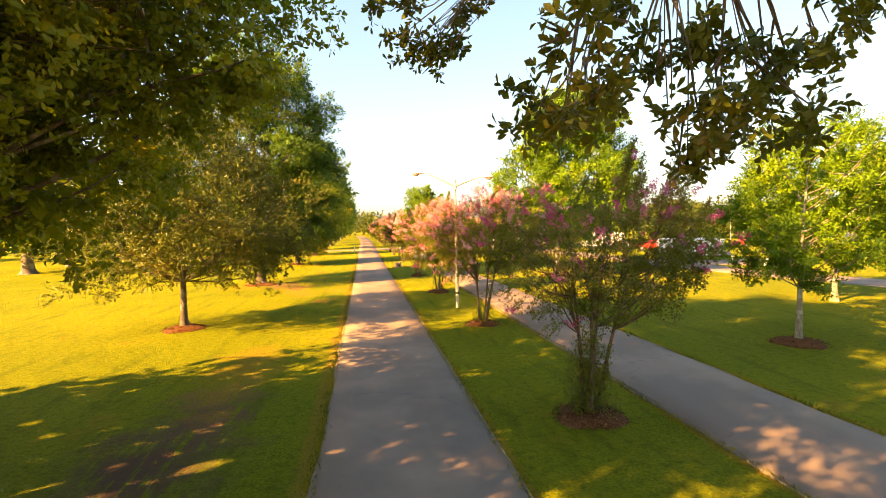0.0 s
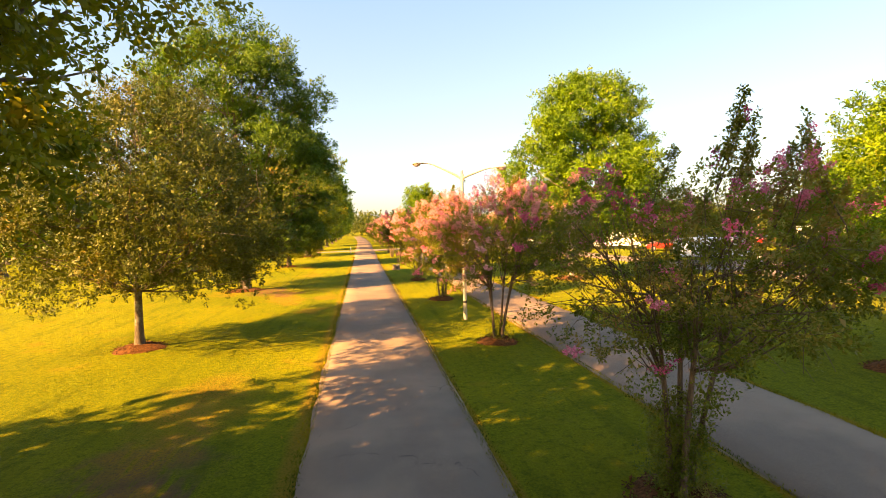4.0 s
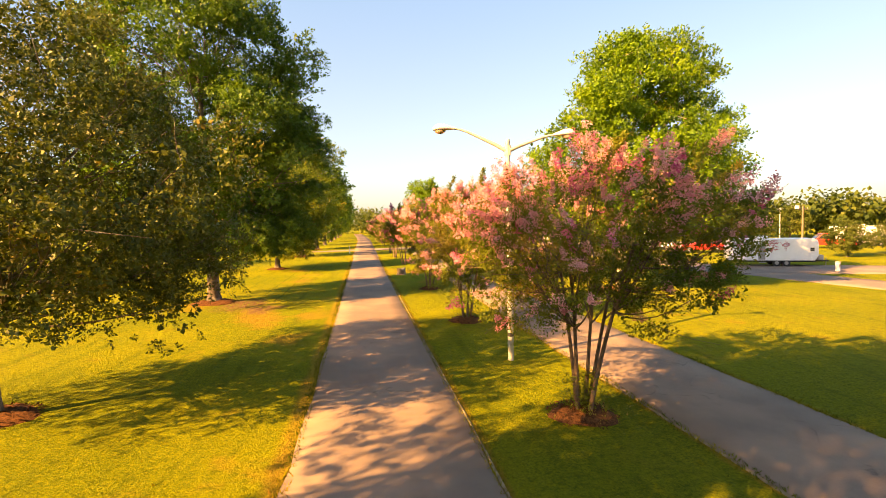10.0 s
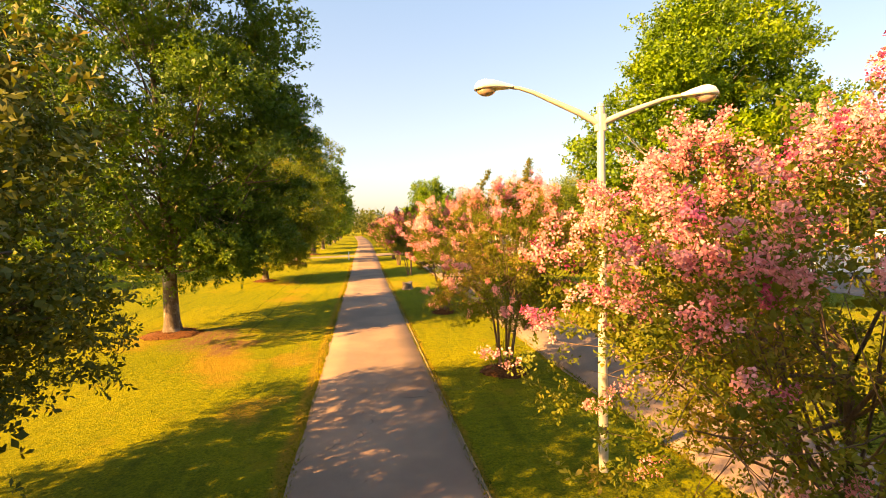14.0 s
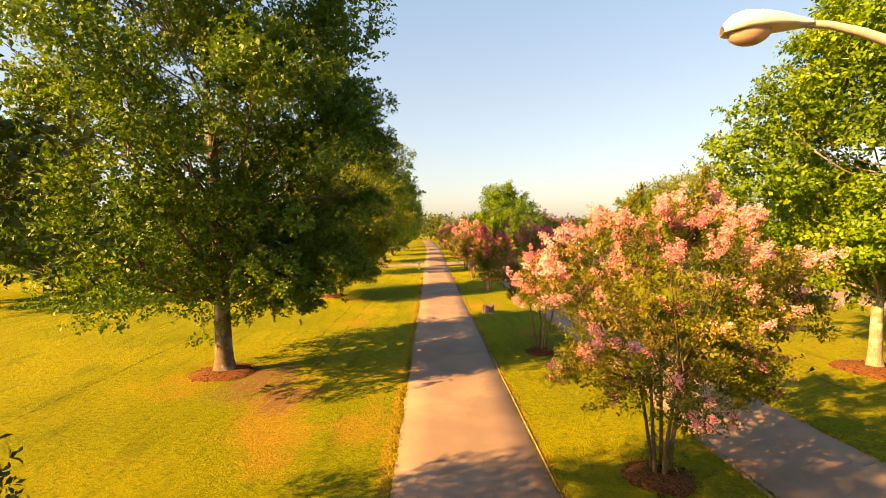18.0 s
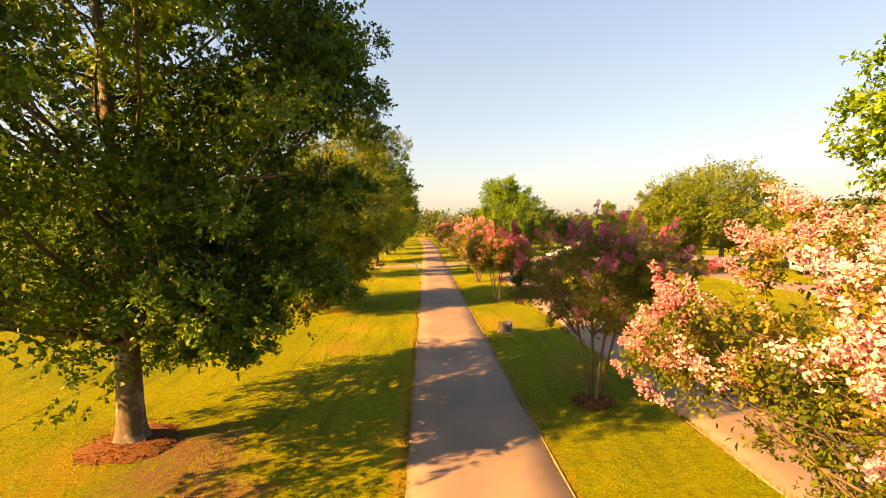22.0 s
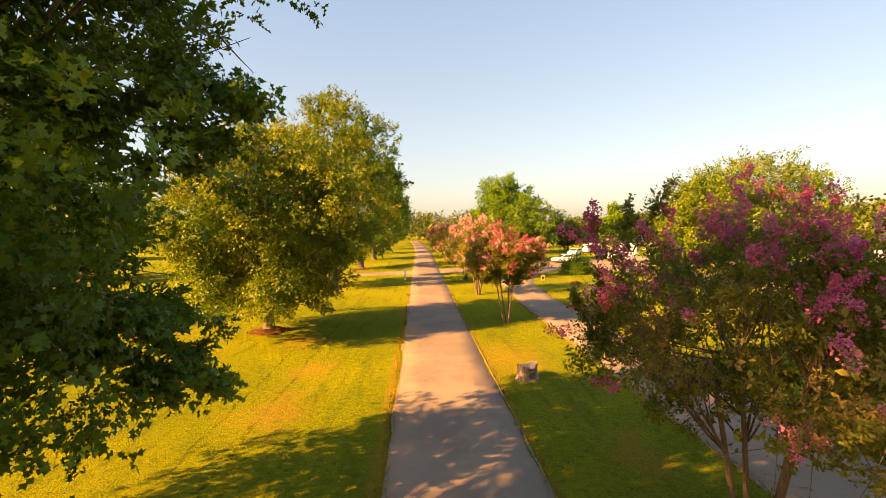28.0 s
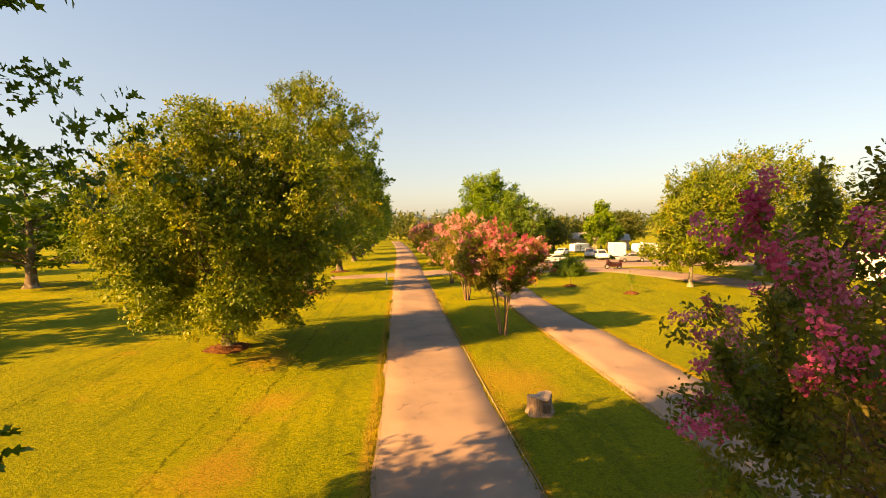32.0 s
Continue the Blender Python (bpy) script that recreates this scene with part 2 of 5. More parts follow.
GRASS = grass_material("grass", (0.058, 0.086, 0.006), (0.156, 0.180, 0.009), (0.266, 0.256, 0.013), (0.285, 0.178, 0.024))
ASPHALT = asphalt_material("asphalt", (0.108, 0.080, 0.064), (0.190, 0.141, 0.108), (0.30, 0.216, 0.155))
MULCH = plain_material("mulch", (0.105, 0.046, 0.018), 0.95, 0, 0.75, 18, 0.1)
BARK_OAK = bark_material("bark_oak", (0.05, 0.038, 0.026), (0.125, 0.095, 0.064), (0.24, 0.19, 0.13), 0.35)
BARK_PALE = bark_material("bark_pale", (0.12, 0.10, 0.07), (0.26, 0.22, 0.15), (0.42, 0.36, 0.26), 0.8)
BARK_CRAPE = bark_material("bark_crape", (0.07, 0.045, 0.028), (0.16, 0.105, 0.065), (0.27, 0.19, 0.12))
LEAF_OLIVE = leaf_material("leaf_olive", [(0.1, (0.084, 0.120, 0.012)), (0.45, (0.172, 0.208, 0.016)), (0.78, (0.262, 0.278, 0.022)), (0.98, (0.39, 0.32, 0.03))], 0.5)
LEAF_SUNNY = leaf_material("leaf_sunny", [(0.1, (0.066, 0.112, 0.010)), (0.45, (0.128, 0.182, 0.014)), (0.82, (0.205, 0.240, 0.018)), (0.99, (0.38, 0.27, 0.03))], 0.36)
LEAF_MOSS = leaf_material("leaf_moss", [(0.1, (0.046, 0.068, 0.010)), (0.45, (0.082, 0.103, 0.013)), (0.78, (0.120, 0.130, 0.017)), (0.98, (0.22, 0.155, 0.03))], 0.26)
LEAF_OAK = leaf_material("leaf_oak", [(0.1, (0.044, 0.090, 0.010)), (0.5, (0.086, 0.162, 0.014)), (0.8, (0.130, 0.214, 0.018)), (0.98, (0.19, 0.23, 0.02))], 0.34)
LEAF_BRIGHT = leaf_material("leaf_bright", [(0.1, (0.066, 0.130, 0.009)), (0.5, (0.125, 0.225, 0.012)), (0.85, (0.195, 0.300, 0.015)), (1.0, (0.29, 0.31, 0.02))], 0.42)
LEAF_CRAPE = leaf_material("leaf_crape", [(0.1, (0.062, 0.098, 0.011)), (0.45, (0.148, 0.180, 0.018)), (0.74, (0.235, 0.222, 0.030)), (0.97, (0.40, 0.25, 0.08))], 0.5)
LEAF_DUSK = leaf_material("leaf_dusk", [(0.1, (0.078, 0.108, 0.015)), (0.45, (0.162, 0.182, 0.025)), (0.74, (0.255, 0.220, 0.050)), (0.97, (0.38, 0.19, 0.09))], 0.52)
LEAF_FAR = leaf_material("leaf_far", [(0.1, (0.036, 0.060, 0.012)), (0.5, (0.085, 0.115, 0.018)), (0.9, (0.150, 0.160, 0.030))], 0.4, scale=0.12)
BLOOM_CORAL = leaf_material("bloom_coral", [(0.1, (0.62, 0.21, 0.24)), (0.5, (0.74, 0.36, 0.37)), (0.9, (0.84, 0.50, 0.51))], 0.30, (1, 0.8, 0.8))
BLOOM_MAGENTA = leaf_material("bloom_magenta", [(0.1, (0.44, 0.05, 0.16)), (0.5, (0.62, 0.12, 0.26)), (0.9, (0.76, 0.28, 0.42))], 0.3, (1, 0.8, 0.9))
BLOOM_PINK = leaf_material("bloom_pink", [(0.1, (0.42, 0.06, 0.16)), (0.5, (0.58, 0.15, 0.27)), (0.9, (0.70, 0.30, 0.40))], 0.3, (1, 0.8, 0.85))
BLOOM_RED = leaf_material("bloom_red", [(0.1, (0.20, 0.016, 0.06)), (0.5, (0.38, 0.055, 0.12)), (0.9, (0.58, 0.17, 0.20))], 0.3, (1, 0.8, 0.8))
GALVANISED = plain_material("galvanised", (0.44, 0.42, 0.37), 0.5, 0.25, 0.12, 9)
LAMP_WHITE = plain_material("lamp_white", (0.66, 0.63, 0.58), 0.45, 0.0, 0.10, 7)
BLACK = plain_material("black_rubber", (0.02, 0.02, 0.02), 0.7, 0, 0.3)
WHITE = plain_material("white_paint", (0.78, 0.77, 0.74), 0.4, 0, 0.05, 2)
CREAM = plain_material("cream_paint", (0.66, 0.60, 0.48), 0.5, 0, 0.08, 2)
BEIGE = plain_material("beige_siding", (0.34, 0.29, 0.22), 0.8, 0, 0.15, 3)
GREY = plain_material("grey_paint", (0.28, 0.28, 0.28), 0.35, 0.3, 0.1)
DARK = plain_material("dark_paint", (0.045, 0.05, 0.06), 0.3, 0.2, 0.2)
RED = plain_material("red_paint", (0.50, 0.03, 0.025), 0.3, 0, 0.1)
MAROON = plain_material("maroon_paint", (0.03, 0.007, 0.007), 0.45, 0, 0.2)
BLUE = plain_material("blue_stripe", (0.10, 0.17, 0.34), 0.4, 0, 0.1)
YELLOW = plain_material("yellow_paint", (0.75, 0.42, 0.03), 0.5, 0, 0.08)
GLASS_DARK = plain_material("tinted_glass", (0.03, 0.035, 0.04), 0.08, 0, 0.1, 2, 0.8)
ROOF_GREY = plain_material("roof_shingle", (0.30, 0.28, 0.25), 0.9, 0, 0.2, 12)
WOOD_GREY = bark_material("weathered_wood", (0.11, 0.075, 0.05), (0.28, 0.20, 0.135), (0.48, 0.37, 0.26))
WOOD_PALE = bark_material("sawn_wood", (0.24, 0.17, 0.11), (0.46, 0.35, 0.24), (0.66, 0.54, 0.40))
WOOD_DARK = bark_material("notch_shade_wood", (0.04, 0.028, 0.02), (0.12, 0.085, 0.06), (0.25, 0.18, 0.12))
POLE_WOOD = bark_material("pole_wood", (0.10, 0.07, 0.045), (0.2, 0.15, 0.1), (0.3, 0.23, 0.16))
m_, n_, l_, p_ = shader("lamp_glass")
p_.inputs["Base Color"].default_value, p_.inputs["Roughness"].default_value = (0.75, 0.55, 0.42, 1), 0.12
p_.inputs["Transmission Weight"].default_value = 0.55
LAMP_GLASS = m_
CONCRETE = plain_material("pale_concrete", (0.19, 0.155, 0.095), 0.9, 0, 0.5, 5, 0.2)


# ---- mesh helpers ----
def thing(name, x, y, z=0.0, turn=0.0, label="", category="", group="", kind=""):
    ob = new(name)
    ob.empty_display_size = 0.3
    ob.matrix_world = pose(x, y, z, 0, 0, turn)
    return tagged(ob, label, category, group, kind)


def link(name, me, material, parent=None, label=""):
    ob = new(name, me)
    if material is not None and not me.materials:
        me.materials.append(material)
    if parent is not None:
        ob.parent = parent
    return tagged(ob, label)


def part(name, bm, material, parent, label="", smooth=False):
    me = bpy.data.meshes.new(name)
    bm.to_mesh(me)
    bm.free()
    if smooth:
        me.shade_smooth()
    return link(name, me, material, parent, label)


def from_arrays(name, verts, faces, smooth=False):
    """A mesh of quads or triangles out of arrays."""
    verts, faces = np.asarray(verts, np.float32), np.asarray(faces, np.int32)
    me, k = bpy.data.meshes.new(name), faces.shape[1]
    me.vertices.add(len(verts))
    me.vertices.foreach_set("co", verts.ravel())
    me.loops.add(faces.size)
    me.loops.foreach_set("vertex_index", faces.ravel())
    me.polygons.add(len(faces))
    me.polygons.foreach_set("loop_start", np.arange(len(faces), dtype=np.int32) * k)
    me.update(calc_edges=True)
    if smooth:
        me.shade_smooth()
    return me


def box(sx, sy, sz, at=(0, 0, 0), bevel=0.0, turn=0.0, segs=2):
    """A block, at: middle of its underside."""
    bm = bmesh.new()
    bmesh.ops.create_cube(bm, size=1, matrix=pose(at[0], at[1], at[2] + sz / 2, 0, 0, turn) @ Matrix.Diagonal((sx, sy, sz, 1)))
    if bevel:
        bmesh.ops.bevel(bm, geom=bm.edges[:], offset=bevel, segments=segs, profile=0.5, affect="EDGES")
    return bm


def rod(a, b, r, r2=None, sides=10):
    a, b = Vector(a), Vector(b)
    bm = bmesh.new()
    bmesh.ops.create_cone(bm, cap_ends=True, segments=sides, radius1=r, radius2=r if r2 is None else r2, depth=(b - a).length,
                          matrix=Matrix.Translation((a + b) / 2) @ (b - a).to_track_quat("Z", "Y").to_matrix().to_4x4())
    return bm


def extrude_profile(pts, width, bevel=0.0):
    """A side outline in x, z drawn out along y, centred."""
    bm = bmesh.new()
    vs = [bm.verts.new((x, -width / 2, z)) for x, z in pts]
    f = bm.faces.new(vs)
    r = bmesh.ops.extrude_face_region(bm, geom=[f])
    bmesh.ops.translate(bm, vec=(0, width, 0), verts=[v for v in r["geom"] if isinstance(v, bmesh.types.BMVert)])
    bmesh.ops.recalc_face_normals(bm, faces=bm.faces[:])
    if bevel:
        bmesh.ops.bevel(bm, geom=bm.edges[:], offset=bevel, segments=2, profile=0.5, affect="EDGES", clamp_overlap=True)
    return bm


def tubes(paths, sides=6):
    """Tapered tubes along polylines; paths: (points (n,3), radii (n))."""
    V, F, off = [], [], 0
    ang = np.linspace(0, 2 * np.pi, sides, endpoint=False)
    for pts, rad in paths:
        pts, rad = np.asarray(pts, float), np.asarray(rad, float)
        t = np.gradient(pts, axis=0)
        t /= np.linalg.norm(t, axis=1, keepdims=True) + 1e-9
        ref = np.where(np.abs(t[:, 2:3]) > 0.9, [[1.0, 0, 0]], [[0, 0, 1.0]])
        u = np.cross(t, ref)
        u /= np.linalg.norm(u, axis=1, keepdims=True) + 1e-9
        w = np.cross(t, u)
        ring = pts[:, None] + rad[:, None, None] * (np.cos(ang)[None, :, None] * u[:, None] + np.sin(ang)[None, :, None] * w[:, None])
        n = len(pts)
        V.append(ring.reshape(-1, 3))
        i = np.arange(n - 1)[:, None] * sides
        a, b = np.arange(sides)[None], (np.arange(sides)[None] + 1) % sides
        F.append(np.stack([i + a, i + b, i + sides + b, i + sides + a], -1).reshape(-1, 4) + off)
        off += n * sides
    return np.concatenate(V), np.concatenate(F)


def unit(v):
    return v / (np.linalg.norm(v, axis=-1, keepdims=True) + 1e-9)


def blades(centre, axis, normal, length, width, fold=0.18):
    """Leaf blades: four-cornered, folded along the rib."""
    side = unit(np.cross(axis, normal))
    L, W = length[:, None], width[:, None]
    mid = centre + axis * L * 0.55 + normal * L * fold * 0.6
    v = np.stack([centre, mid + side * W / 2, centre + axis * L - normal * L * fold * 0.3, mid - side * W / 2], 1).reshape(-1, 3)
    return v, np.arange(len(v), dtype=np.int32).reshape(-1, 4)


OVAL = ((0, 0), (0.3, 0.26), (0.72, 0.42), (1, 0), (0.72, -0.42), (0.3, -0.26))
PETAL = ((0, 0), (0.55, 0.52), (1.0, 0.12), (0.62, -0.5))
LOBED = ((0, 0), (0.26, 0.46), (0.42, 0.14), (0.70, 0.55), (0.74, 0.16), (1, 0), (0.74, -0.16), (0.70, -0.55), (0.42, -0.14), (0.26, -0.46))


def shaped_blades(centre, axis, normal, length, width, outline):
    """Leaf blades cut to an outline of (along, across), bent down a little towards the tip."""
    side = unit(np.cross(axis, normal))
    v = np.stack([centre + axis * (length * a)[:, None] + side * (width * b)[:, None] + normal * (length * (0.12 * abs(b) - 0.12 * a * a))[:, None] for a, b in outline], 1)
    return v.reshape(-1, 3), np.arange(len(centre) * len(outline), dtype=np.int32).reshape(-1, len(outline))


def sprays(rng, at, way, per, length, slim, spread=0.9, outline=None):
    """Tufts of leaves round the twig ends: at, way (n,3)."""
    n = len(at)
    at, way = np.repeat(at, per, 0), np.repeat(unit(way), per, 0)
    r = unit(rng.normal(size=(n * per, 3)))
    axis = unit(way * 0.55 + r * spread)
    normal = unit(np.cross(axis, unit(rng.normal(size=(n * per, 3)))) * 0.8 + way * 1.5 + np.array([0, 0, 0.5]))
    normal = unit(normal - axis * (normal * axis).sum(1, keepdims=True))
    ln = length * rng.uniform(0.65, 1.2, n * per)
    c = at + way * (rng.uniform(-1.6, 0.6, (n * per, 1)) * length) + axis * 0.02
    wd = ln * slim * rng.uniform(0.8, 1.2, n * per)
    return shaped_blades(c, axis, normal, ln, wd, outline) if outline else blades(c, axis, normal, ln, wd)


def profile_radius(profile, z):
    return np.interp(z, [a for a, b in profile], [b for a, b in profile])


def crown_boughs(rng, profile, n, shift):
    z0, z1 = profile[0][0], profile[-1][0]
    zs = np.linspace(z0, z1, 200)
    w = profile_radius(profile, zs) + 0.25
    cdf = np.cumsum(w) / w.sum()
    z = np.interp((np.arange(n) + rng.uniform(0, 1, n)) / n, cdf, zs)
    az = np.arange(n) * 2.39996 + rng.uniform(-0.5, 0.5, n)
    frac = np.where(rng.uniform(size=n) < 0.72, rng.uniform(0.7, 0.86, n), rng.uniform(0.2, 0.6, n))
    R = profile_radius(profile, z) * (1 + 0.13 * np.sin(az * 3 + z * 0.9 + rng.uniform(0, 6)) + rng.uniform(-0.12, 0.1, n))
    k = ((z - z0) / (z1 - z0))[:, None]
    c = np.stack([np.cos(az) * R * frac, np.sin(az) * R * frac, z], 1)
    c[:, :2] += np.array(shift)[None] * (0.4 + 0.6 * k)
    return c


def curve_to(rng, a, b, n=6, sag=0.12):
    t = np.linspace(0, 1, n)[:, None]
    mid = (a + b) / 2 + np.array([0, 0, -sag * np.linalg.norm(b - a)]) + rng.normal(size=3) * 0.06 * np.linalg.norm(b - a)
    return (1 - t) ** 2 * a + 2 * t * (1 - t) * mid + t ** 2 * b


def broad_tree(name, x, y, profile, trunk_r, boughs, n_sprays, leaf, leaf_mat, bark, seed, label, size=1.0, per=7, slim=0.42,
               shift=(0, 0), trunk_top=0.75, droop=0.0, category="tree", group="", flat=0.7, twigs=3, extra=(), root=(0.6, -2.2, 0.9), split=0, close=None, core=7, fine=None, lobes=(), tip=0.36):
    """A broad-leaved tree: flared trunk, limbs up to the boughs, twigs, and a crown of leaf tufts with gaps between the boughs."""
    rng = np.random.default_rng(seed)
    tree = thing(name, x, y, 0, 0, label, category, group)
    z0, z1 = profile[0][0], profile[-1][0]
    top = z0 + (z1 - z0) * trunk_top
    zz = np.array([-0.15, 0.05, 0.2, 0.5, 1.0, 1.7, 2.6, *np.linspace(3.6, top, 7)]) if top > 4.5 else np.array([-0.15, 0.05, 0.2, 0.5, 1.0, *np.linspace(1.6, top, 5)])
    k = np.clip(zz / top, 0, 1)
    rad = trunk_r * (1 - 0.9 * k ** 1.1) + trunk_r * 0.7 * np.exp(-np.maximum(zz, 0) / 0.22)
    wob = np.cumsum(rng.normal(size=(len(zz), 2)), 0) * 0.05 * trunk_r / 0.3
    axis = np.stack([wob[:, 0] * k + shift[0] * 0.7 * k ** 2, wob[:, 1] * k + shift[1] * 0.7 * k ** 2, zz], 1)
    v, f = tubes([(axis, rad)], 14)
    v[:, :2] += (np.sin(np.arctan2(v[:, 1], v[:, 0]) * 5 + v[:, 2]) * 0.08 * trunk_r * np.exp(-np.maximum(v[:, 2], 0) / 0.6))[:, None] * unit(v[:, :2])
    link("trunk", from_arrays("trunk", v, f, True), bark, tree)
    c = crown_boughs(rng, profile, boughs, shift)
    Rm = max(b for a, b in profile)
    if lobes:
        c = np.concatenate([c, np.array(lobes, float)])
        boughs = len(c)
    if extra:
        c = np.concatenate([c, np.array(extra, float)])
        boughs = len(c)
    paths = []
    bs = Rm * 0.30 * size * rng.uniform(0.75, 1.25, boughs)
    bs[boughs - len(extra):] *= tip
    for i, b in enumerate(c):
        if i % 5 in (1, 3) and i < boughs - len(extra):
            continue
        d = np.hypot(b[0], b[1])
        hz = min(max(b[2] - d * rng.uniform(0.55, 0.95), z0 * 0.75 + 0.3), top * 0.97)
        a = np.array([np.interp(hz, zz, axis[:, 0]), np.interp(hz, zz, axis[:, 1]), hz])
        p = curve_to(rng, a, b, 6, 0.10)
        r0 = max(0.018, np.interp(hz, zz, rad) * 0.30)
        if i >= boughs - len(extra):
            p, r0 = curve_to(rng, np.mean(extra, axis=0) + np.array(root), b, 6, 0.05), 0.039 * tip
        slender = 0.3 if i >= boughs - len(extra) else 1.0
        paths.append((p, np.linspace(r0, 0.016 * slender, 6)))
        for _ in range(twigs):
            e = b + unit(rng.normal(size=3)) * bs[i] * np.array([1, 1, flat]) * 0.8
            paths.append((curve_to(rng, p[rng.integers(3, 6)], e, 4, 0.05), np.linspace(0.03, 0.008, 4) * slender * min(1.4, trunk_r / 0.25)))
    if split:
        heavy = sorted(range(len(paths)), key=lambda q: -paths[q][1][0])[:split]
        for q in heavy:
            v, f = tubes([paths[q]], 7)
            link("limb", from_arrays("limb", v, f, True), bark, tree)
        paths = [p for q, p in enumerate(paths) if q not in set(heavy)]
    v, f = tubes(paths, 4)
    tagged(link("twig", from_arrays("twig", v, f, True), bark, tree), kind="stuff")
    wt = bs ** 1.7
    wt[boughs - len(extra):] *= 3.5
    if close:
        wt *= np.where(c[:, 0] > close[0] - 2, 1.7, 1.0)
    idx = rng.choice(boughs, n_sprays, p=wt / wt.sum())
    pads = unit(rng.normal(size=(boughs, 7, 3))) * rng.uniform(0.5, 1.05, (boughs, 7, 1))
    u = unit(rng.normal(size=(n_sprays, 3)))
    lobe = pads[idx, rng.integers(0, 7, n_sprays)]
    off = lobe * np.array([1, 1, flat]) + u * rng.uniform(0.1, 1, (n_sprays, 1)) ** 0.4 * np.array([0.36, 0.36, 0.25])
    loose = rng.uniform(size=(n_sprays, 1)) < 0.05
    off = np.where(loose, u * rng.uniform(0, 1.1, (n_sprays, 1)) ** 0.5 * np.array([1, 1, flat]), off)
    at = c[idx] + off * bs[idx][:, None]
    u = unit(u + lobe * 0.8)
    hor = np.hypot(at[:, 0], at[:, 1])
    at[:, 2] -= droop * np.clip(hor / Rm, 0, 1.3) ** 2 * np.clip(1.4 - (at[:, 2] - z0) / (z1 - z0) * 2, 0, 1)
    out = unit(at - np.array([0, 0, z0 + (z1 - z0) * 0.35]))
    way = u * 0.8 + out * 0.5 + np.array([0, 0, 0.15])
    if close:
        cx, cz, shape, k = close
        near = (at[:, 0] > cx) & (at[:, 2] < cz)
        v, f = sprays(rng, at[near], way[near], int(per * 1.8), leaf * k, slim * 1.25, 1.1, shape)
        tagged(link("outer_foliage", from_arrays("outer_foliage", v, f), leaf_mat, tree), kind="stuff")
        at, way = at[~near], way[~near]
    if fine is not None:
        side = (at[:, 0] > fine) & (at[:, 2] < 12.5) & (at[:, 1] < 3.5)
        v, f = sprays(rng, at[side], way[side], int(per * 1.75), leaf * 0.72, slim)
        tagged(link("path_side_foliage", from_arrays("path_side_foliage", v, f), leaf_mat, tree), kind="stuff")
        at, way = at[~side], way[~side]
    # inner leaves, larger and closer, behind the outer tufts
    m = n_sprays // core
    ci = rng.choice(boughs, m, p=wt / wt.sum())
    inner = c[ci] + unit(rng.normal(size=(m, 3))) * rng.uniform(0, 0.72, (m, 1)) ** 0.6 * bs[ci][:, None] * np.array([1, 1, flat])
    if extra:
        inner = inner[ci < boughs - len(extra)]
    if close:
        inner = inner[(inner[:, 0] < close[0] - 0.2) | (inner[:, 2] > close[1])]
    v, f = sprays(rng, inner, rng.normal(size=(len(inner), 3)), 8, leaf * 1.1, 0.62)
    tagged(link("inner_foliage", from_arrays("inner_foliage", v, f), leaf_mat, tree), kind="stuff")
    v, f = sprays(rng, at, way, per, leaf, slim)
    crown = link("crown", from_arrays("crown", v, f), leaf_mat, tree)
    tagged(crown, kind="stuff")
    return tree


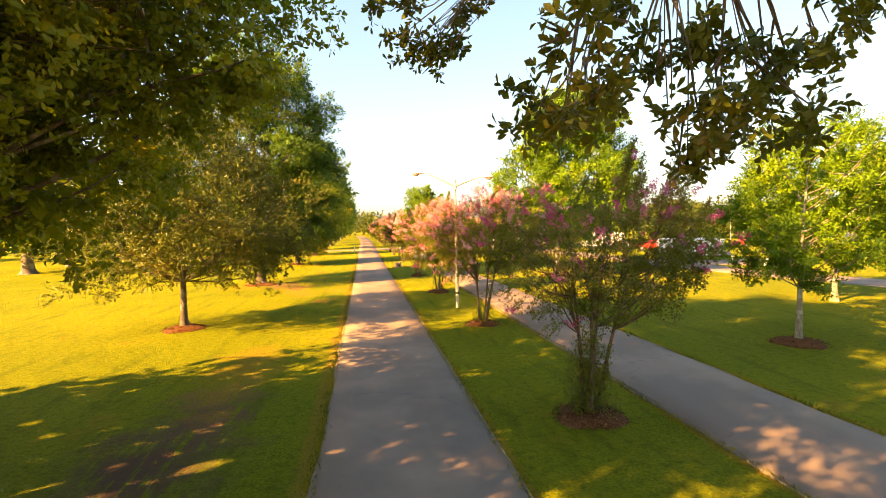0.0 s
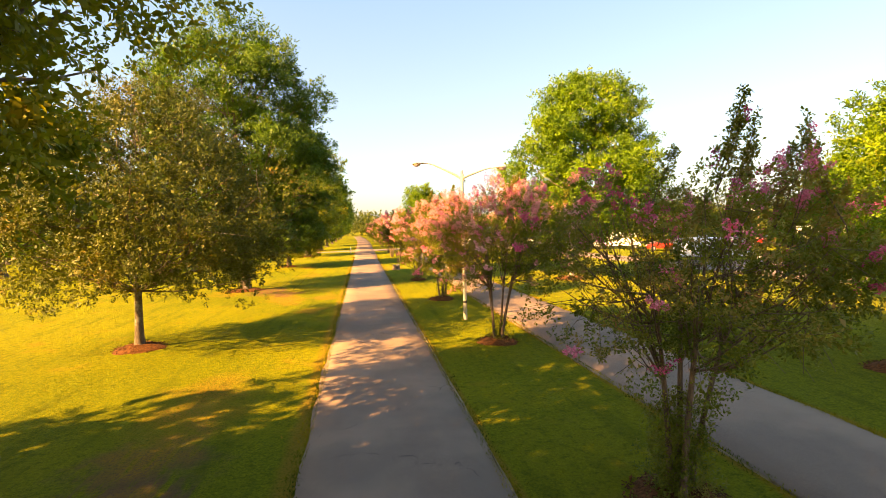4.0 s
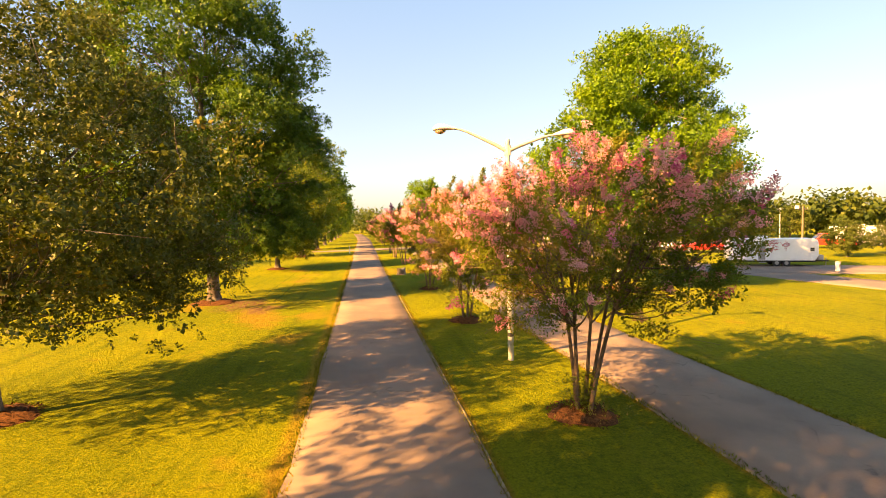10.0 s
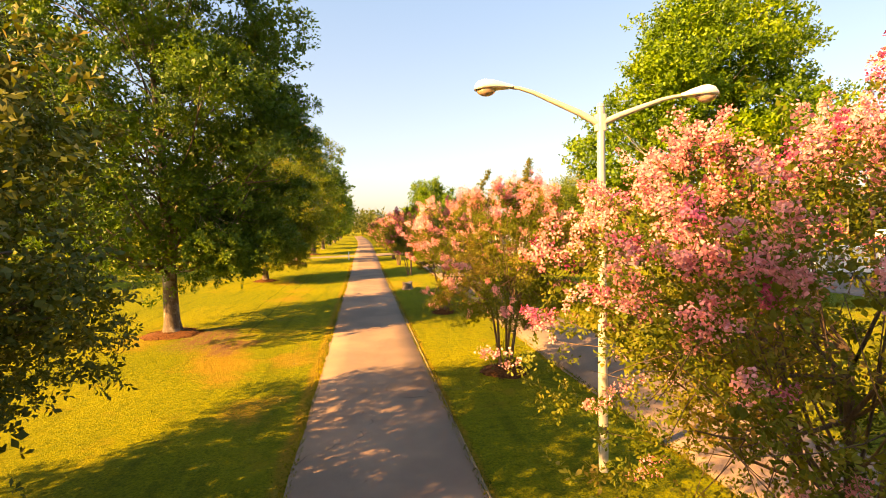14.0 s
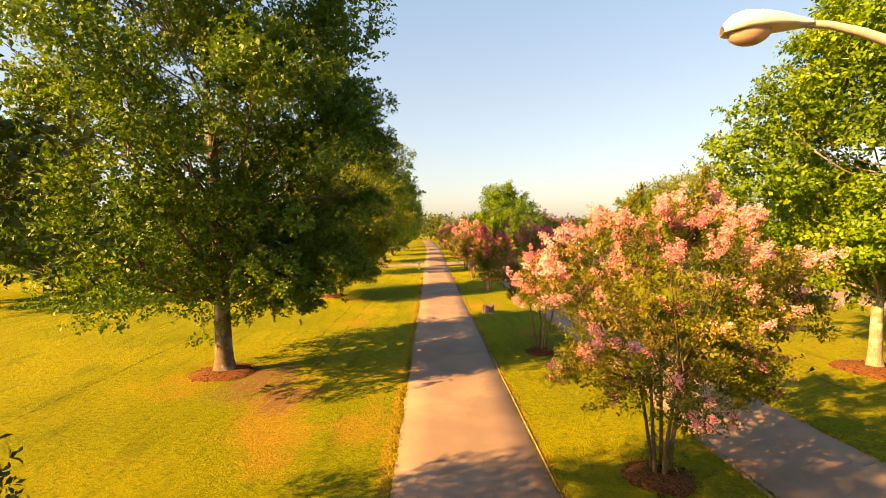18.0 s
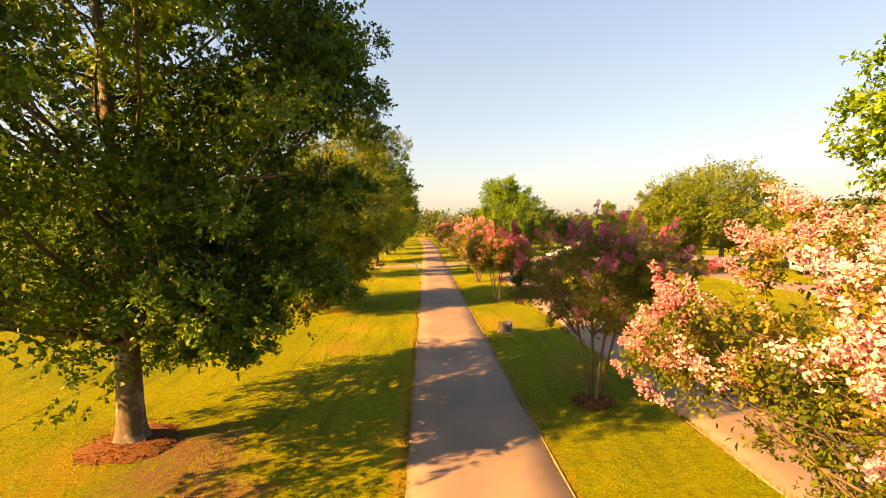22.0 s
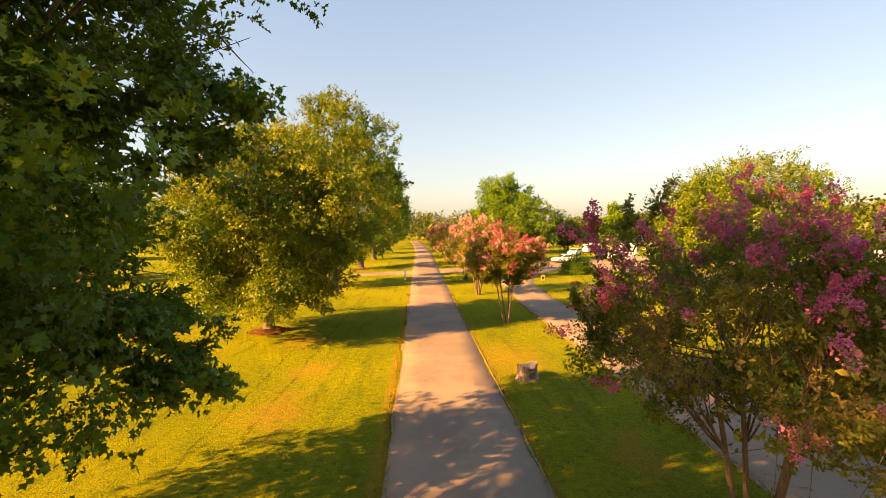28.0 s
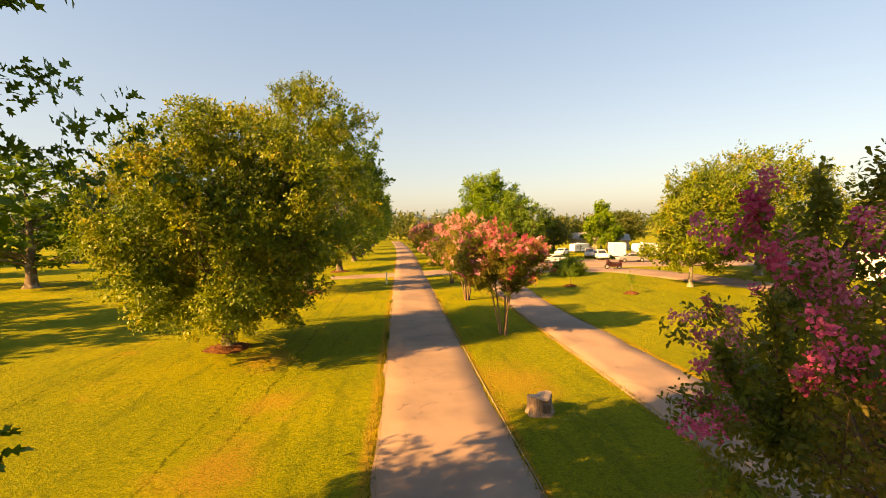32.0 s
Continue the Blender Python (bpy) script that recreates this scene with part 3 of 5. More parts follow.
def crape_myrtle(x, y, seed, profile, bloom, label, stems=5, n_sprays=5200, panicles=230, shift=(0, 0), leaf=0.10, second=None, mixed=0.35, suckers=120, leaf_mat=None, per=7, fill=46, petal=0.06, edge=6.5, bulk=1.0, dense=12, one_side=0.0, shoots=0.9, spikes=(), girth=1.0, lobes=()):
    """A crape myrtle: several slim stems from one foot, an open round crown, blossom panicles on its outside."""
    rng = np.random.default_rng(seed)
    tree = thing("crape_myrtle", x, y, 0, 0, label, "flowering tree", "crape myrtles along the path")
    z0, z1 = profile[0][0], profile[-1][0]
    Rm = max(b for a, b in profile)
    boughs = 64
    c = crown_boughs(rng, profile, boughs, shift)
    if lobes:
        c = np.concatenate([c, np.array(lobes, float)])
        boughs = len(c)
    tips = []
    for i in range(stems):
        a = 2 * np.pi * i / stems + rng.uniform(-0.4, 0.4)
        foot = np.array([np.cos(a) * 0.15, np.sin(a) * 0.15, -0.08])
        lean = rng.uniform(0.45, 0.95)
        tip = np.array([np.cos(a) * lean + shift[0] * 0.4, np.sin(a) * lean + shift[1] * 0.4, z0 + (z1 - z0) * rng.uniform(0.25, 0.45)])
        t = np.linspace(0, 1, 9)[:, None]
        p = foot + (tip - foot) * t + np.array([0, 0, 1.0]) * 0 + np.sin(t * 5 + i) * 0.04 + np.array([np.cos(a), np.sin(a), 0]) * (t ** 2 - t) * 0.35
        v, f = tubes([(p, np.linspace(rng.uniform(0.038, 0.058), 0.026, 9) * girth * (1 + 0.3 * np.exp(-t[:, 0] * 12)))], 9)
        link("stem", from_arrays("stem", v, f, True), BARK_CRAPE, tree)
        tips.append(p)
    paths = []
    bs = Rm * 0.29 * rng.uniform(0.75, 1.25, boughs)
    for i, b in enumerate(c):
        p0 = tips[int(np.argmin([np.linalg.norm(tp[-1][:2] - b[:2]) for tp in tips]))]
        a = p0[rng.integers(5, 9)]
        p = curve_to(rng, a, b, 6, 0.12)
        paths.append((p, np.linspace(0.022, 0.006, 6)))
        for _ in range(4):
            e = b + unit(rng.normal(size=3)) * bs[i]
            paths.append((curve_to(rng, p[rng.integers(2, 6)], e, 4, 0.04), np.linspace(0.007, 0.003, 4)))
    for q in range(0, len(paths), 5 * (3 if suckers else 9)):
        v, f = tubes([paths[q]], 6)
        link("branch", from_arrays("branch", v, f, True), BARK_CRAPE, tree)
    v, f = tubes([p for q, p in enumerate(paths) if q % (5 * (3 if suckers else 9))], 3)
    tagged(link("twig", from_arrays("twig", v, f, True), BARK_CRAPE, tree), kind="stuff")
    idx = rng.integers(0, boughs, n_sprays)
    u = unit(rng.normal(size=(n_sprays, 3)))
    pads = unit(rng.normal(size=(boughs, 5, 3))) * rng.uniform(0.45, 1.05, (boughs, 5, 1)) * np.array([1.1, 1.1, 0.8])
    at = c[idx] + (pads[idx, rng.integers(0, 5, n_sprays)] + u * rng.uniform(0, 1, (n_sprays, 1)) ** 0.45 * np.array([0.42, 0.42, 0.26])) * bs[idx][:, None]
    for sx, sy, sz in spikes:            # long upright shoots above the crown
        e = np.array([sx, sy, sz])
        a = c[int(np.argmin(np.linalg.norm(c - (e - np.array([0, 0, 1.3])), axis=1)))]
        p = curve_to(rng, a, e, 7, 0.0)
        v, f = tubes([(p, np.linspace(0.012, 0.004, 7))], 5)
        link("shoot", from_arrays("shoot", v, f, True), BARK_CRAPE, tree)
        m = 90
        k = rng.uniform(0.15, 1, m)
        q = np.stack([np.interp(k, np.linspace(0, 1, 7), p[:, j]) for j in range(3)], 1)
        w = unit(rng.normal(size=(m, 3)) + np.array([0, 0, 0.4]))
        q += w * (rng.uniform(0, 0.34, m) * (1.15 - k))[:, None]
        at, u = np.concatenate([at, q]), np.concatenate([u, w])
    if suckers:
        s = np.stack([rng.normal(0, 0.22, suckers), rng.normal(0, 0.22, suckers), rng.uniform(0.1, 1.0, suckers) ** 1.3 * shoots], 1)
        at, u = np.concatenate([at, s]), np.concatenate([u, np.tile([0, 0, 1.0], (suckers, 1)) + rng.normal(0, 0.4, (suckers, 3))])
    m = n_sprays // dense
    ci = rng.integers(0, boughs, m)
    inner = c[ci] + unit(rng.normal(size=(m, 3))) * rng.uniform(0, 0.75, (m, 1)) ** 0.6 * bs[ci][:, None]
    v, f = sprays(rng, inner, rng.normal(size=(m, 3)), 5, leaf * 1.3, 0.6)
    tagged(link("inner_foliage", from_arrays("inner_foliage", v, f), leaf_mat or LEAF_CRAPE, tree), kind="stuff")
    if suckers:
        near = (at[:, 0] < 0.2) & (at[:, 1] < 1.6)
        v, f = sprays(rng, at[near], (u + np.array([0, 0, 0.3]))[near], per + 2, leaf * 0.68, 0.62, 0.9, OVAL)
        tagged(link("outer_foliage", from_arrays("outer_foliage", v, f), leaf_mat or LEAF_CRAPE, tree), kind="stuff")
        v, f = sprays(rng, at[~near], (u + np.array([0, 0, 0.3]))[~near], per, leaf, 0.5)
    else:
        v, f = sprays(rng, at, u + np.array([0, 0, 0.3]), per, leaf, 0.5)
    tagged(link("crown", from_arrays("crown", v, f), leaf_mat or LEAF_CRAPE, tree), kind="stuff")
    # panicles: cones of small crumpled petals, mostly on the upper outside
    mid = np.array([shift[0] * 0.6, shift[1] * 0.6, z0 + (z1 - z0) * 0.3])
    pool = at[: n_sprays]
    if spikes:                           # a small panicle below the tip of every second long shoot
        pool = np.concatenate([pool, np.array(spikes, float)[::2] - np.array([0, 0, 0.5])])
    outness = np.linalg.norm((pool - mid) / np.array([Rm, Rm, (z1 - z0) * 0.6]), axis=1) + 0.35 * (pool[:, 2] - z0) / (z1 - z0) - one_side * pool[:, 0] / Rm
    pick = rng.choice(len(pool), panicles, replace=False, p=np.exp(outness * edge) / np.exp(outness * edge).sum())
    pick = np.concatenate([np.arange(n_sprays, len(pool)), pick[pick < n_sprays]])
    for kind, sel in ((bloom, pick if second is None else pick[: int(panicles * (1 - mixed))]), (second, None if second is None else pick[int(panicles * (1 - mixed)):])):
        if kind is None:
            continue
        base = pool[sel]
        way = unit(unit(base - mid) + rng.normal(0, 0.35, (len(sel), 3)) + np.array([0, 0, 0.35]))
        puffs = 11
        h = np.tile(np.linspace(0, 1, puffs), (len(sel), 1)) + rng.uniform(-0.06, 0.06, (len(sel), puffs))
        L = rng.uniform(0.20, 0.36, (len(sel), 1)) * bulk
        d = unit(rng.normal(size=(len(sel), puffs, 3)))
        knot = base[:, None] + way[:, None] * (h * L)[..., None] + d * ((1.15 - h * 0.8) * L * 0.36 * rng.uniform(0.5, 1, h.shape))[..., None]
        j = rng.integers(0, puffs, (len(sel), fill))
        d = unit(rng.normal(size=(len(sel), fill, 3)))
        pos = np.take_along_axis(knot, j[..., None], 1) + d * (L * 0.15 * rng.uniform(0.3, 1, (len(sel), fill)))[..., None]
        n = len(sel) * fill
        ax = unit(d.reshape(-1, 3) + rng.normal(0, 0.5, (n, 3)))
        nm = unit(np.cross(ax, unit(rng.normal(size=(n, 3)))))
        ln = rng.uniform(0.5, 1, n) * petal
        v, f = shaped_blades(pos.reshape(-1, 3), ax, nm, ln, ln * 1.05, PETAL) if suckers else blades(pos.reshape(-1, 3), ax, nm, ln, ln * 0.95, 0.3)
        tagged(link("blossoms", from_arrays("blossoms", v, f), kind, tree), kind="stuff")
    return tree


def mulch_bed(x, y, r, seed, label="ring of reddish bark mulch round a tree foot"):
    """A low ragged mound of chips."""
    rng = np.random.default_rng(seed)
    ob = thing("mulch_bed", x, y, 0, 0, label, "mulch", "mulch beds under the trees")
    rings, sides = 7, 28
    V, F = [], []
    for i in range(rings):
        k = i / (rings - 1)
        for j in range(sides):
            a = 2 * np.pi * j / sides
            rr = r * (0.12 + 0.88 * k) * (1 + (0.10 * np.sin(a * 3 + seed) + rng.uniform(-0.07, 0.07)) * k)
            V.append((np.cos(a) * rr, np.sin(a) * rr, 0.17 * (1 - k ** 2) + (rng.uniform(0.0, 0.025) if k < 1 else -0.01)))
    for i in range(rings - 1):
        for j in range(sides):
            F.append((i * sides + j, (i + 1) * sides + j, (i + 1) * sides + (j + 1) % sides, i * sides + (j + 1) % sides))
    link("mound", from_arrays("mound", V, F), MULCH, ob)
    n = int(700 * r)
    a, q = rng.uniform(0, 2 * np.pi, n), np.sqrt(rng.uniform(0.02, 1.15, n)) * r
    c = np.stack([np.cos(a) * q, np.sin(a) * q, 0.17 * np.clip(1 - (q / r) ** 2, 0, 1) + 0.015], 1)
    ax = unit(rng.normal(size=(n, 3)) * np.array([1, 1, 0.25]))
    v, f = blades(c, ax, unit(np.array([[0, 0, 1.0]]) + rng.normal(0, 0.3, (n, 3))), rng.uniform(0.06, 0.16, n), rng.uniform(0.02, 0.05, n), 0.1)
    tagged(link("bark_litter", from_arrays("bark_litter", v, f), MULCH, ob), kind="stuff")
    return ob


# ---- ground and paths ----
def ground_sheet():
    """One flat sheet out to the horizon, finer near the paths."""
    s = np.sort(np.unique(np.concatenate([np.linspace(-2600, 2600, 27), np.linspace(-160, 260, 43)])))
    xx, yy = np.meshgrid(s, s, indexing="ij")
    n = len(s)
    v = np.stack([xx, yy, np.zeros_like(xx)], -1).reshape(-1, 3)
    i, j = np.meshgrid(np.arange(n - 1), np.arange(n - 1), indexing="ij")
    a = (i * n + j).ravel()
    return from_arrays("ground", v, np.stack([a, a + n, a + n + 1, a + 1], 1))


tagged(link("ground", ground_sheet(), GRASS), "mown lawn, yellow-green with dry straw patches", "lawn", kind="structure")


def paved_strip(name, line, widths, label, seed, rise=0.022, wob=0.05, mat=None):
    """A thin asphalt slab along a line of points, with slightly ragged edges."""
    rng = np.random.default_rng(seed)
    pts = np.array(line, float)
    seg = np.r_[0, np.cumsum(np.linalg.norm(np.diff(pts, axis=0), axis=1))]
    s = np.arange(0, seg[-1], 0.5)
    # a smooth line through the given points
    c = np.stack([np.interp(s, seg, pts[:, 0]), np.interp(s, seg, pts[:, 1])], 1)
    for _ in range(3):
        k = np.ones(7) / 7
        pad = np.concatenate([np.repeat(c[:1], 3, 0), c, np.repeat(c[-1:], 3, 0)])
        c = np.stack([np.convolve(pad[:, 0], k, "valid"), np.convolve(pad[:, 1], k, "valid")], 1)
    t = unit(np.gradient(c, axis=0))
    nrm = np.stack([t[:, 1], -t[:, 0]], 1)
    w = np.interp(s, seg, widths)[:, None] / 2
    jl, jr = (np.convolve(rng.normal(0, wob, len(s) + 2), [0.25, 0.5, 0.25], "valid")[:, None] for _ in range(2))
    rows = [c - nrm * (w + jl + 0.03), c - nrm * (w + jl), c - nrm * w * 0.5, c, c + nrm * w * 0.5, c + nrm * (w + jr), c + nrm * (w + jr + 0.03)]
    zs = [-0.02, rise, rise + 0.003, rise + 0.005, rise + 0.003, rise, -0.02]
    V = np.stack([np.concatenate([r, np.full((len(s), 1), z)], 1) for r, z in zip(rows, zs)], 1).reshape(-1, 3)
    i, j = np.meshgrid(np.arange(len(s) - 1), np.arange(6), indexing="ij")
    a = (i * 7 + j).ravel()
    F = np.stack([a, a + 1, a + 8, a + 7], 1)
    return tagged(link(name, from_arrays(name, V, F), mat or ASPHALT), label, "path", kind="structure")


paved_strip("path_main", [(0.72, -60), (0.72, 0), (0.68, 20), (0.60, 40), (0.52, 60), (0.45, 90), (0.45, 130), (-0.3, 165), (-2.2, 215)], [3.45, 3.4, 3.35, 3.2, 3.1, 3.1, 3.1, 3.1, 3.1],
            "straight tree-lined path of worn grey-brown asphalt", 11)
paved_strip("path_side", [(8.2, -60), (8.2, 0), (8.1, 15), (7.9, 30), (7.6, 50), (7.5, 66), (8.2, 78), (11, 86), (15, 90)], [3.2, 3.2, 3.2, 3.2, 2.7, 2.6, 2.8, 3, 3],
            "second asphalt path beyond the strip of flowering trees", 12)
paved_strip("kerb_main", [(2.47, -20), (2.47, 0), (2.40, 20), (2.25, 40), (2.12, 60), (2.05, 80)], [0.02] * 6, "thin pale concrete edging along the path", 16, 0.028, 0.02, CONCRETE)
paved_strip("kerb_side", [(6.55, -20), (6.55, 0), (6.45, 15), (6.25, 30), (6.2, 50), (6.15, 66)], [0.015] * 6, "thin pale concrete edging along the second path", 17, 0.028, 0.02, CONCRETE)
paved_strip("road_camp", [(40, -10), (33, 18), (29, 36), (27.5, 55), (26.5, 72), (23, 87), (15, 91), (4, 91), (-9, 88.5)], [4] * 5 + [5, 6, 6, 2.5],
            "faded camp road of pale asphalt", 13, 0.012)
paved_strip("road_parking", [(12, 97), (24, 97), (36, 92), (60, 78)], [9, 12, 9, 6], "pale asphalt parking ground of a caravan park", 14, 0.016)
paved_strip("pavement_pad", [(25, 42), (30, 44.5), (40, 39)], [5, 7, 6], "pale asphalt standing under the caravan", 15, 0.018)


# ---- trees of the left row ----
OAK_LABEL = "tall oak with dense dark green crown on the lawn"
# its three lobes are boughs out of view, added to shade the side path
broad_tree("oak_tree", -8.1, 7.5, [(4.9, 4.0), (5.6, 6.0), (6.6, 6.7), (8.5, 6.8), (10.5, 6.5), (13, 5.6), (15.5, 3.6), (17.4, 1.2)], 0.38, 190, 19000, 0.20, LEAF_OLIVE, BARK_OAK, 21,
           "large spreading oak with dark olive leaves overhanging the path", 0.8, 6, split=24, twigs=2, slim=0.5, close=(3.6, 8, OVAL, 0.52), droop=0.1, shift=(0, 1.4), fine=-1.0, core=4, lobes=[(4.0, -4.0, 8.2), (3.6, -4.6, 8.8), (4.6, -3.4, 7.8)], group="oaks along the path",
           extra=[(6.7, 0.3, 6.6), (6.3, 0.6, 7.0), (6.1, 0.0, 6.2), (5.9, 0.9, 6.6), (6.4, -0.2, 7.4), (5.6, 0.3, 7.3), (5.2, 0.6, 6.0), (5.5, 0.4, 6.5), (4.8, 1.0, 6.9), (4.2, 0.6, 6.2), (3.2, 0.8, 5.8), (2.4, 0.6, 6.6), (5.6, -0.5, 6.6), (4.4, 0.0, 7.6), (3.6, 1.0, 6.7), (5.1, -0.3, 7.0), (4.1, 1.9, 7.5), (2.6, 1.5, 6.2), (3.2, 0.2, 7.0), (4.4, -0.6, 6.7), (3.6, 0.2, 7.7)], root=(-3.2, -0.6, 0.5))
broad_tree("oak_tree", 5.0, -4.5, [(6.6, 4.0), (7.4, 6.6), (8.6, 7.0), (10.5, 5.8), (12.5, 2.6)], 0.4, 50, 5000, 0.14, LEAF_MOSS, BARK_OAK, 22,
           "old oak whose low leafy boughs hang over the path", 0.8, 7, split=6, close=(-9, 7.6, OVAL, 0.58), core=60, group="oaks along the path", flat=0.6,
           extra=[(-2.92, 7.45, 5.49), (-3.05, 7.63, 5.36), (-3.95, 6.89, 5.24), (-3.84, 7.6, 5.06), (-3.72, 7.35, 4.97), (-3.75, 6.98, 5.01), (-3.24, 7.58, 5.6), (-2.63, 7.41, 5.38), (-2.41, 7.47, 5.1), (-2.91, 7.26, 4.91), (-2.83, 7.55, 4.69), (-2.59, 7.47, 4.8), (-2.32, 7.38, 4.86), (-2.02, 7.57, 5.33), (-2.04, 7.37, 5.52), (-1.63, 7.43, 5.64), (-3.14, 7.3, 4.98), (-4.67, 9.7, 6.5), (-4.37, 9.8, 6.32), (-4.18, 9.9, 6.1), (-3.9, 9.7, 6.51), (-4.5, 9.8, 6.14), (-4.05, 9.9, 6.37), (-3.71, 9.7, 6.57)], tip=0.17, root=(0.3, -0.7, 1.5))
broad_tree("oak_tree", -7.9, 22.8, [(2.4, 1.8), (3.2, 3.9), (4.6, 4.8), (6.4, 4.6), (8.0, 3.4), (9.4, 1.0)], 0.15, 125, 15500, 0.120, LEAF_MOSS, BARK_OAK, 23,
           "young oak with olive-brown foliage hanging low over mulch", 0.92, 6, split=24, twigs=2, slim=0.5, droop=0.45, core=6, fine=-9, shift=(0.45, 0.5), lobes=[(3.6, -0.3, 2.4), (3.1, 0.2, 2.9), (3.9, 0.3, 3.4), (4.7, -1.4, 4.4), (4.8, -1.8, 5.4), (4.4, 0.5, 3.7), (-3.6, -0.6, 2.2), (3.0, -3.7, 4.9), (2.4, -4.0, 5.5), (3.4, -3.3, 4.2), (1.6, -3.8, 4.4), (0.6, -4.0, 5.2), (2.4, -3.2, 3.6)], group="oaks along the path")
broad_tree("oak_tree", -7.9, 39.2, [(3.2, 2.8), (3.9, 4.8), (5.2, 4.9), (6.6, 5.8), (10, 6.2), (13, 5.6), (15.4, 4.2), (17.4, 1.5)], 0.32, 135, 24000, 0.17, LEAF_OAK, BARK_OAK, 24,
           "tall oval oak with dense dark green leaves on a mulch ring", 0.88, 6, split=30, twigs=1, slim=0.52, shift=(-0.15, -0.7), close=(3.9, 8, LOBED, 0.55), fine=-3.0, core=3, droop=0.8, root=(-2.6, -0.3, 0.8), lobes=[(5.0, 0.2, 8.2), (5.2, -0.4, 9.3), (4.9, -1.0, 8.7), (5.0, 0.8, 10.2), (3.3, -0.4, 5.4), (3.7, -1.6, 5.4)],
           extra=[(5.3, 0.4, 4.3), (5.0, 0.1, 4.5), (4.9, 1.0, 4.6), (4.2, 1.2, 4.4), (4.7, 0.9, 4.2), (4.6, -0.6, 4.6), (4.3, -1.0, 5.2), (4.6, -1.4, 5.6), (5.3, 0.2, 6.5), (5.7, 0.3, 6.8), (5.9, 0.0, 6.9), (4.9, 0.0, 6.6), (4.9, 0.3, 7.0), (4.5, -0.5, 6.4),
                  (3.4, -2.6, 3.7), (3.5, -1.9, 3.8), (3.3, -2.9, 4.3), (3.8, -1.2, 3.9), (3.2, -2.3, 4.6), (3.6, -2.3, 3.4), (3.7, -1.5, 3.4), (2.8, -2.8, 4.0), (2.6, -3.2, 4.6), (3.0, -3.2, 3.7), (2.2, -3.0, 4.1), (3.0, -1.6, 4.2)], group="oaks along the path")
broad_tree("oak_tree", -7.9, 59.5, [(1.7, 2.0), (3.0, 4.2), (5.3, 4.9), (7.2, 4.5), (8.7, 3.2), (9.8, 1.0)], 0.24, 120, 17500, 0.135, LEAF_SUNNY, BARK_OAK, 25,
           "round olive-leaved oak with some yellowed leaves", 0.92, 6, split=16, twigs=1, slim=0.5, shift=(0.6, -1.6), droop=0.5, core=3, group="oaks along the path")
ROW_TREE = broad_tree("oak_tree", -7.8, 77.7, [(2.2, 2.4), (4.0, 5.1), (7.5, 5.8), (11.5, 5.9), (14.4, 5.0), (16.4, 1.8)], 0.34, 80, 9000, 0.22, LEAF_SUNNY, BARK_OAK, 26, OAK_LABEL, 0.85, 5,
                      group="oaks along the path", twigs=1)
FAR_ROW = broad_tree("oak_tree", -7.6, 96, [(2.2, 2.4), (4.0, 4.9), (7.5, 5.9), (13, 5.7), (16.6, 4.2), (18.8, 1.2)], 0.34, 80, 2400, 0.42, LEAF_OAK, BARK_OAK, 29, OAK_LABEL, 0.85, 5,
                     group="oaks along the path", twigs=0)
for k, (yy, s, turn) in enumerate(((114, 0.9, 130), (132, 0.82, 200), (150, 0.88, 300), (168, 0.84, 80), (186, 0.88, 10))):
    copy_thing(FAR_ROW, pose(-7.6, yy, 0, 0, 0, turn) @ Matrix.Scale(s, 4))
# unseen copy behind the camera, added to shade the start of the paths
copy_thing(ROW_TREE, pose(-9.2, -2.4, 0, 0, 0, 150) @ Matrix.Scale(1.15, 4))
for k, (mx, my, r) in enumerate(((-7.9, 22.8, 0.85), (-7.9, 39.2, 1.15), (-7.9, 59.5, 0.95), (-7.8, 77.7, 1.2), (14.3, 14.3, 0.8), (15.1, 37.3, 1.2), (-7.6, 96, 1.1))):
    mulch_bed(mx, my, r, 40 + k)

# ---- flowering trees between the paths ----
DOME = [(1.6, 1.0), (2.2, 2.3), (3.2, 2.8), (4.1, 2.2), (4.7, 1.1), (5.0, 0.3)]
crape_myrtle(4.75, 10.0, 51, [(2.3, 0.9), (2.6, 1.9), (3.1, 2.3), (3.8, 2.1), (4.3, 1.5), (4.6, 0.8)], BLOOM_MAGENTA,
             "multi-stemmed crape myrtle, sparse magenta blossom, shoots at its foot", 4, 4800, 56, (0.5, 0), edge=3.2, lobes=[(-1.3, 0.7, 4.2), (-0.9, 0.7, 4.35), (-1.5, 0.8, 3.9), (-0.5, 0.6, 4.5)], suckers=1100, leaf=0.068, fill=150, petal=0.036, bulk=0.95, dense=30, shoots=1.7, girth=1.0,
             leaf_mat=LEAF_DUSK, spikes=[(1.1, 0.0, 6.1), (1.38, 0.1, 5.75), (2.26, 0.1, 5.8), (0.87, -0.2, 5.65), (1.75, -0.3, 5.45), (2.12, 0.2, 5.3), (2.7, 0.3, 5.35), (0.1, 0.2, 5.25), (3.0, 0.1, 4.7), (1.5, 0.3, 5.3)])
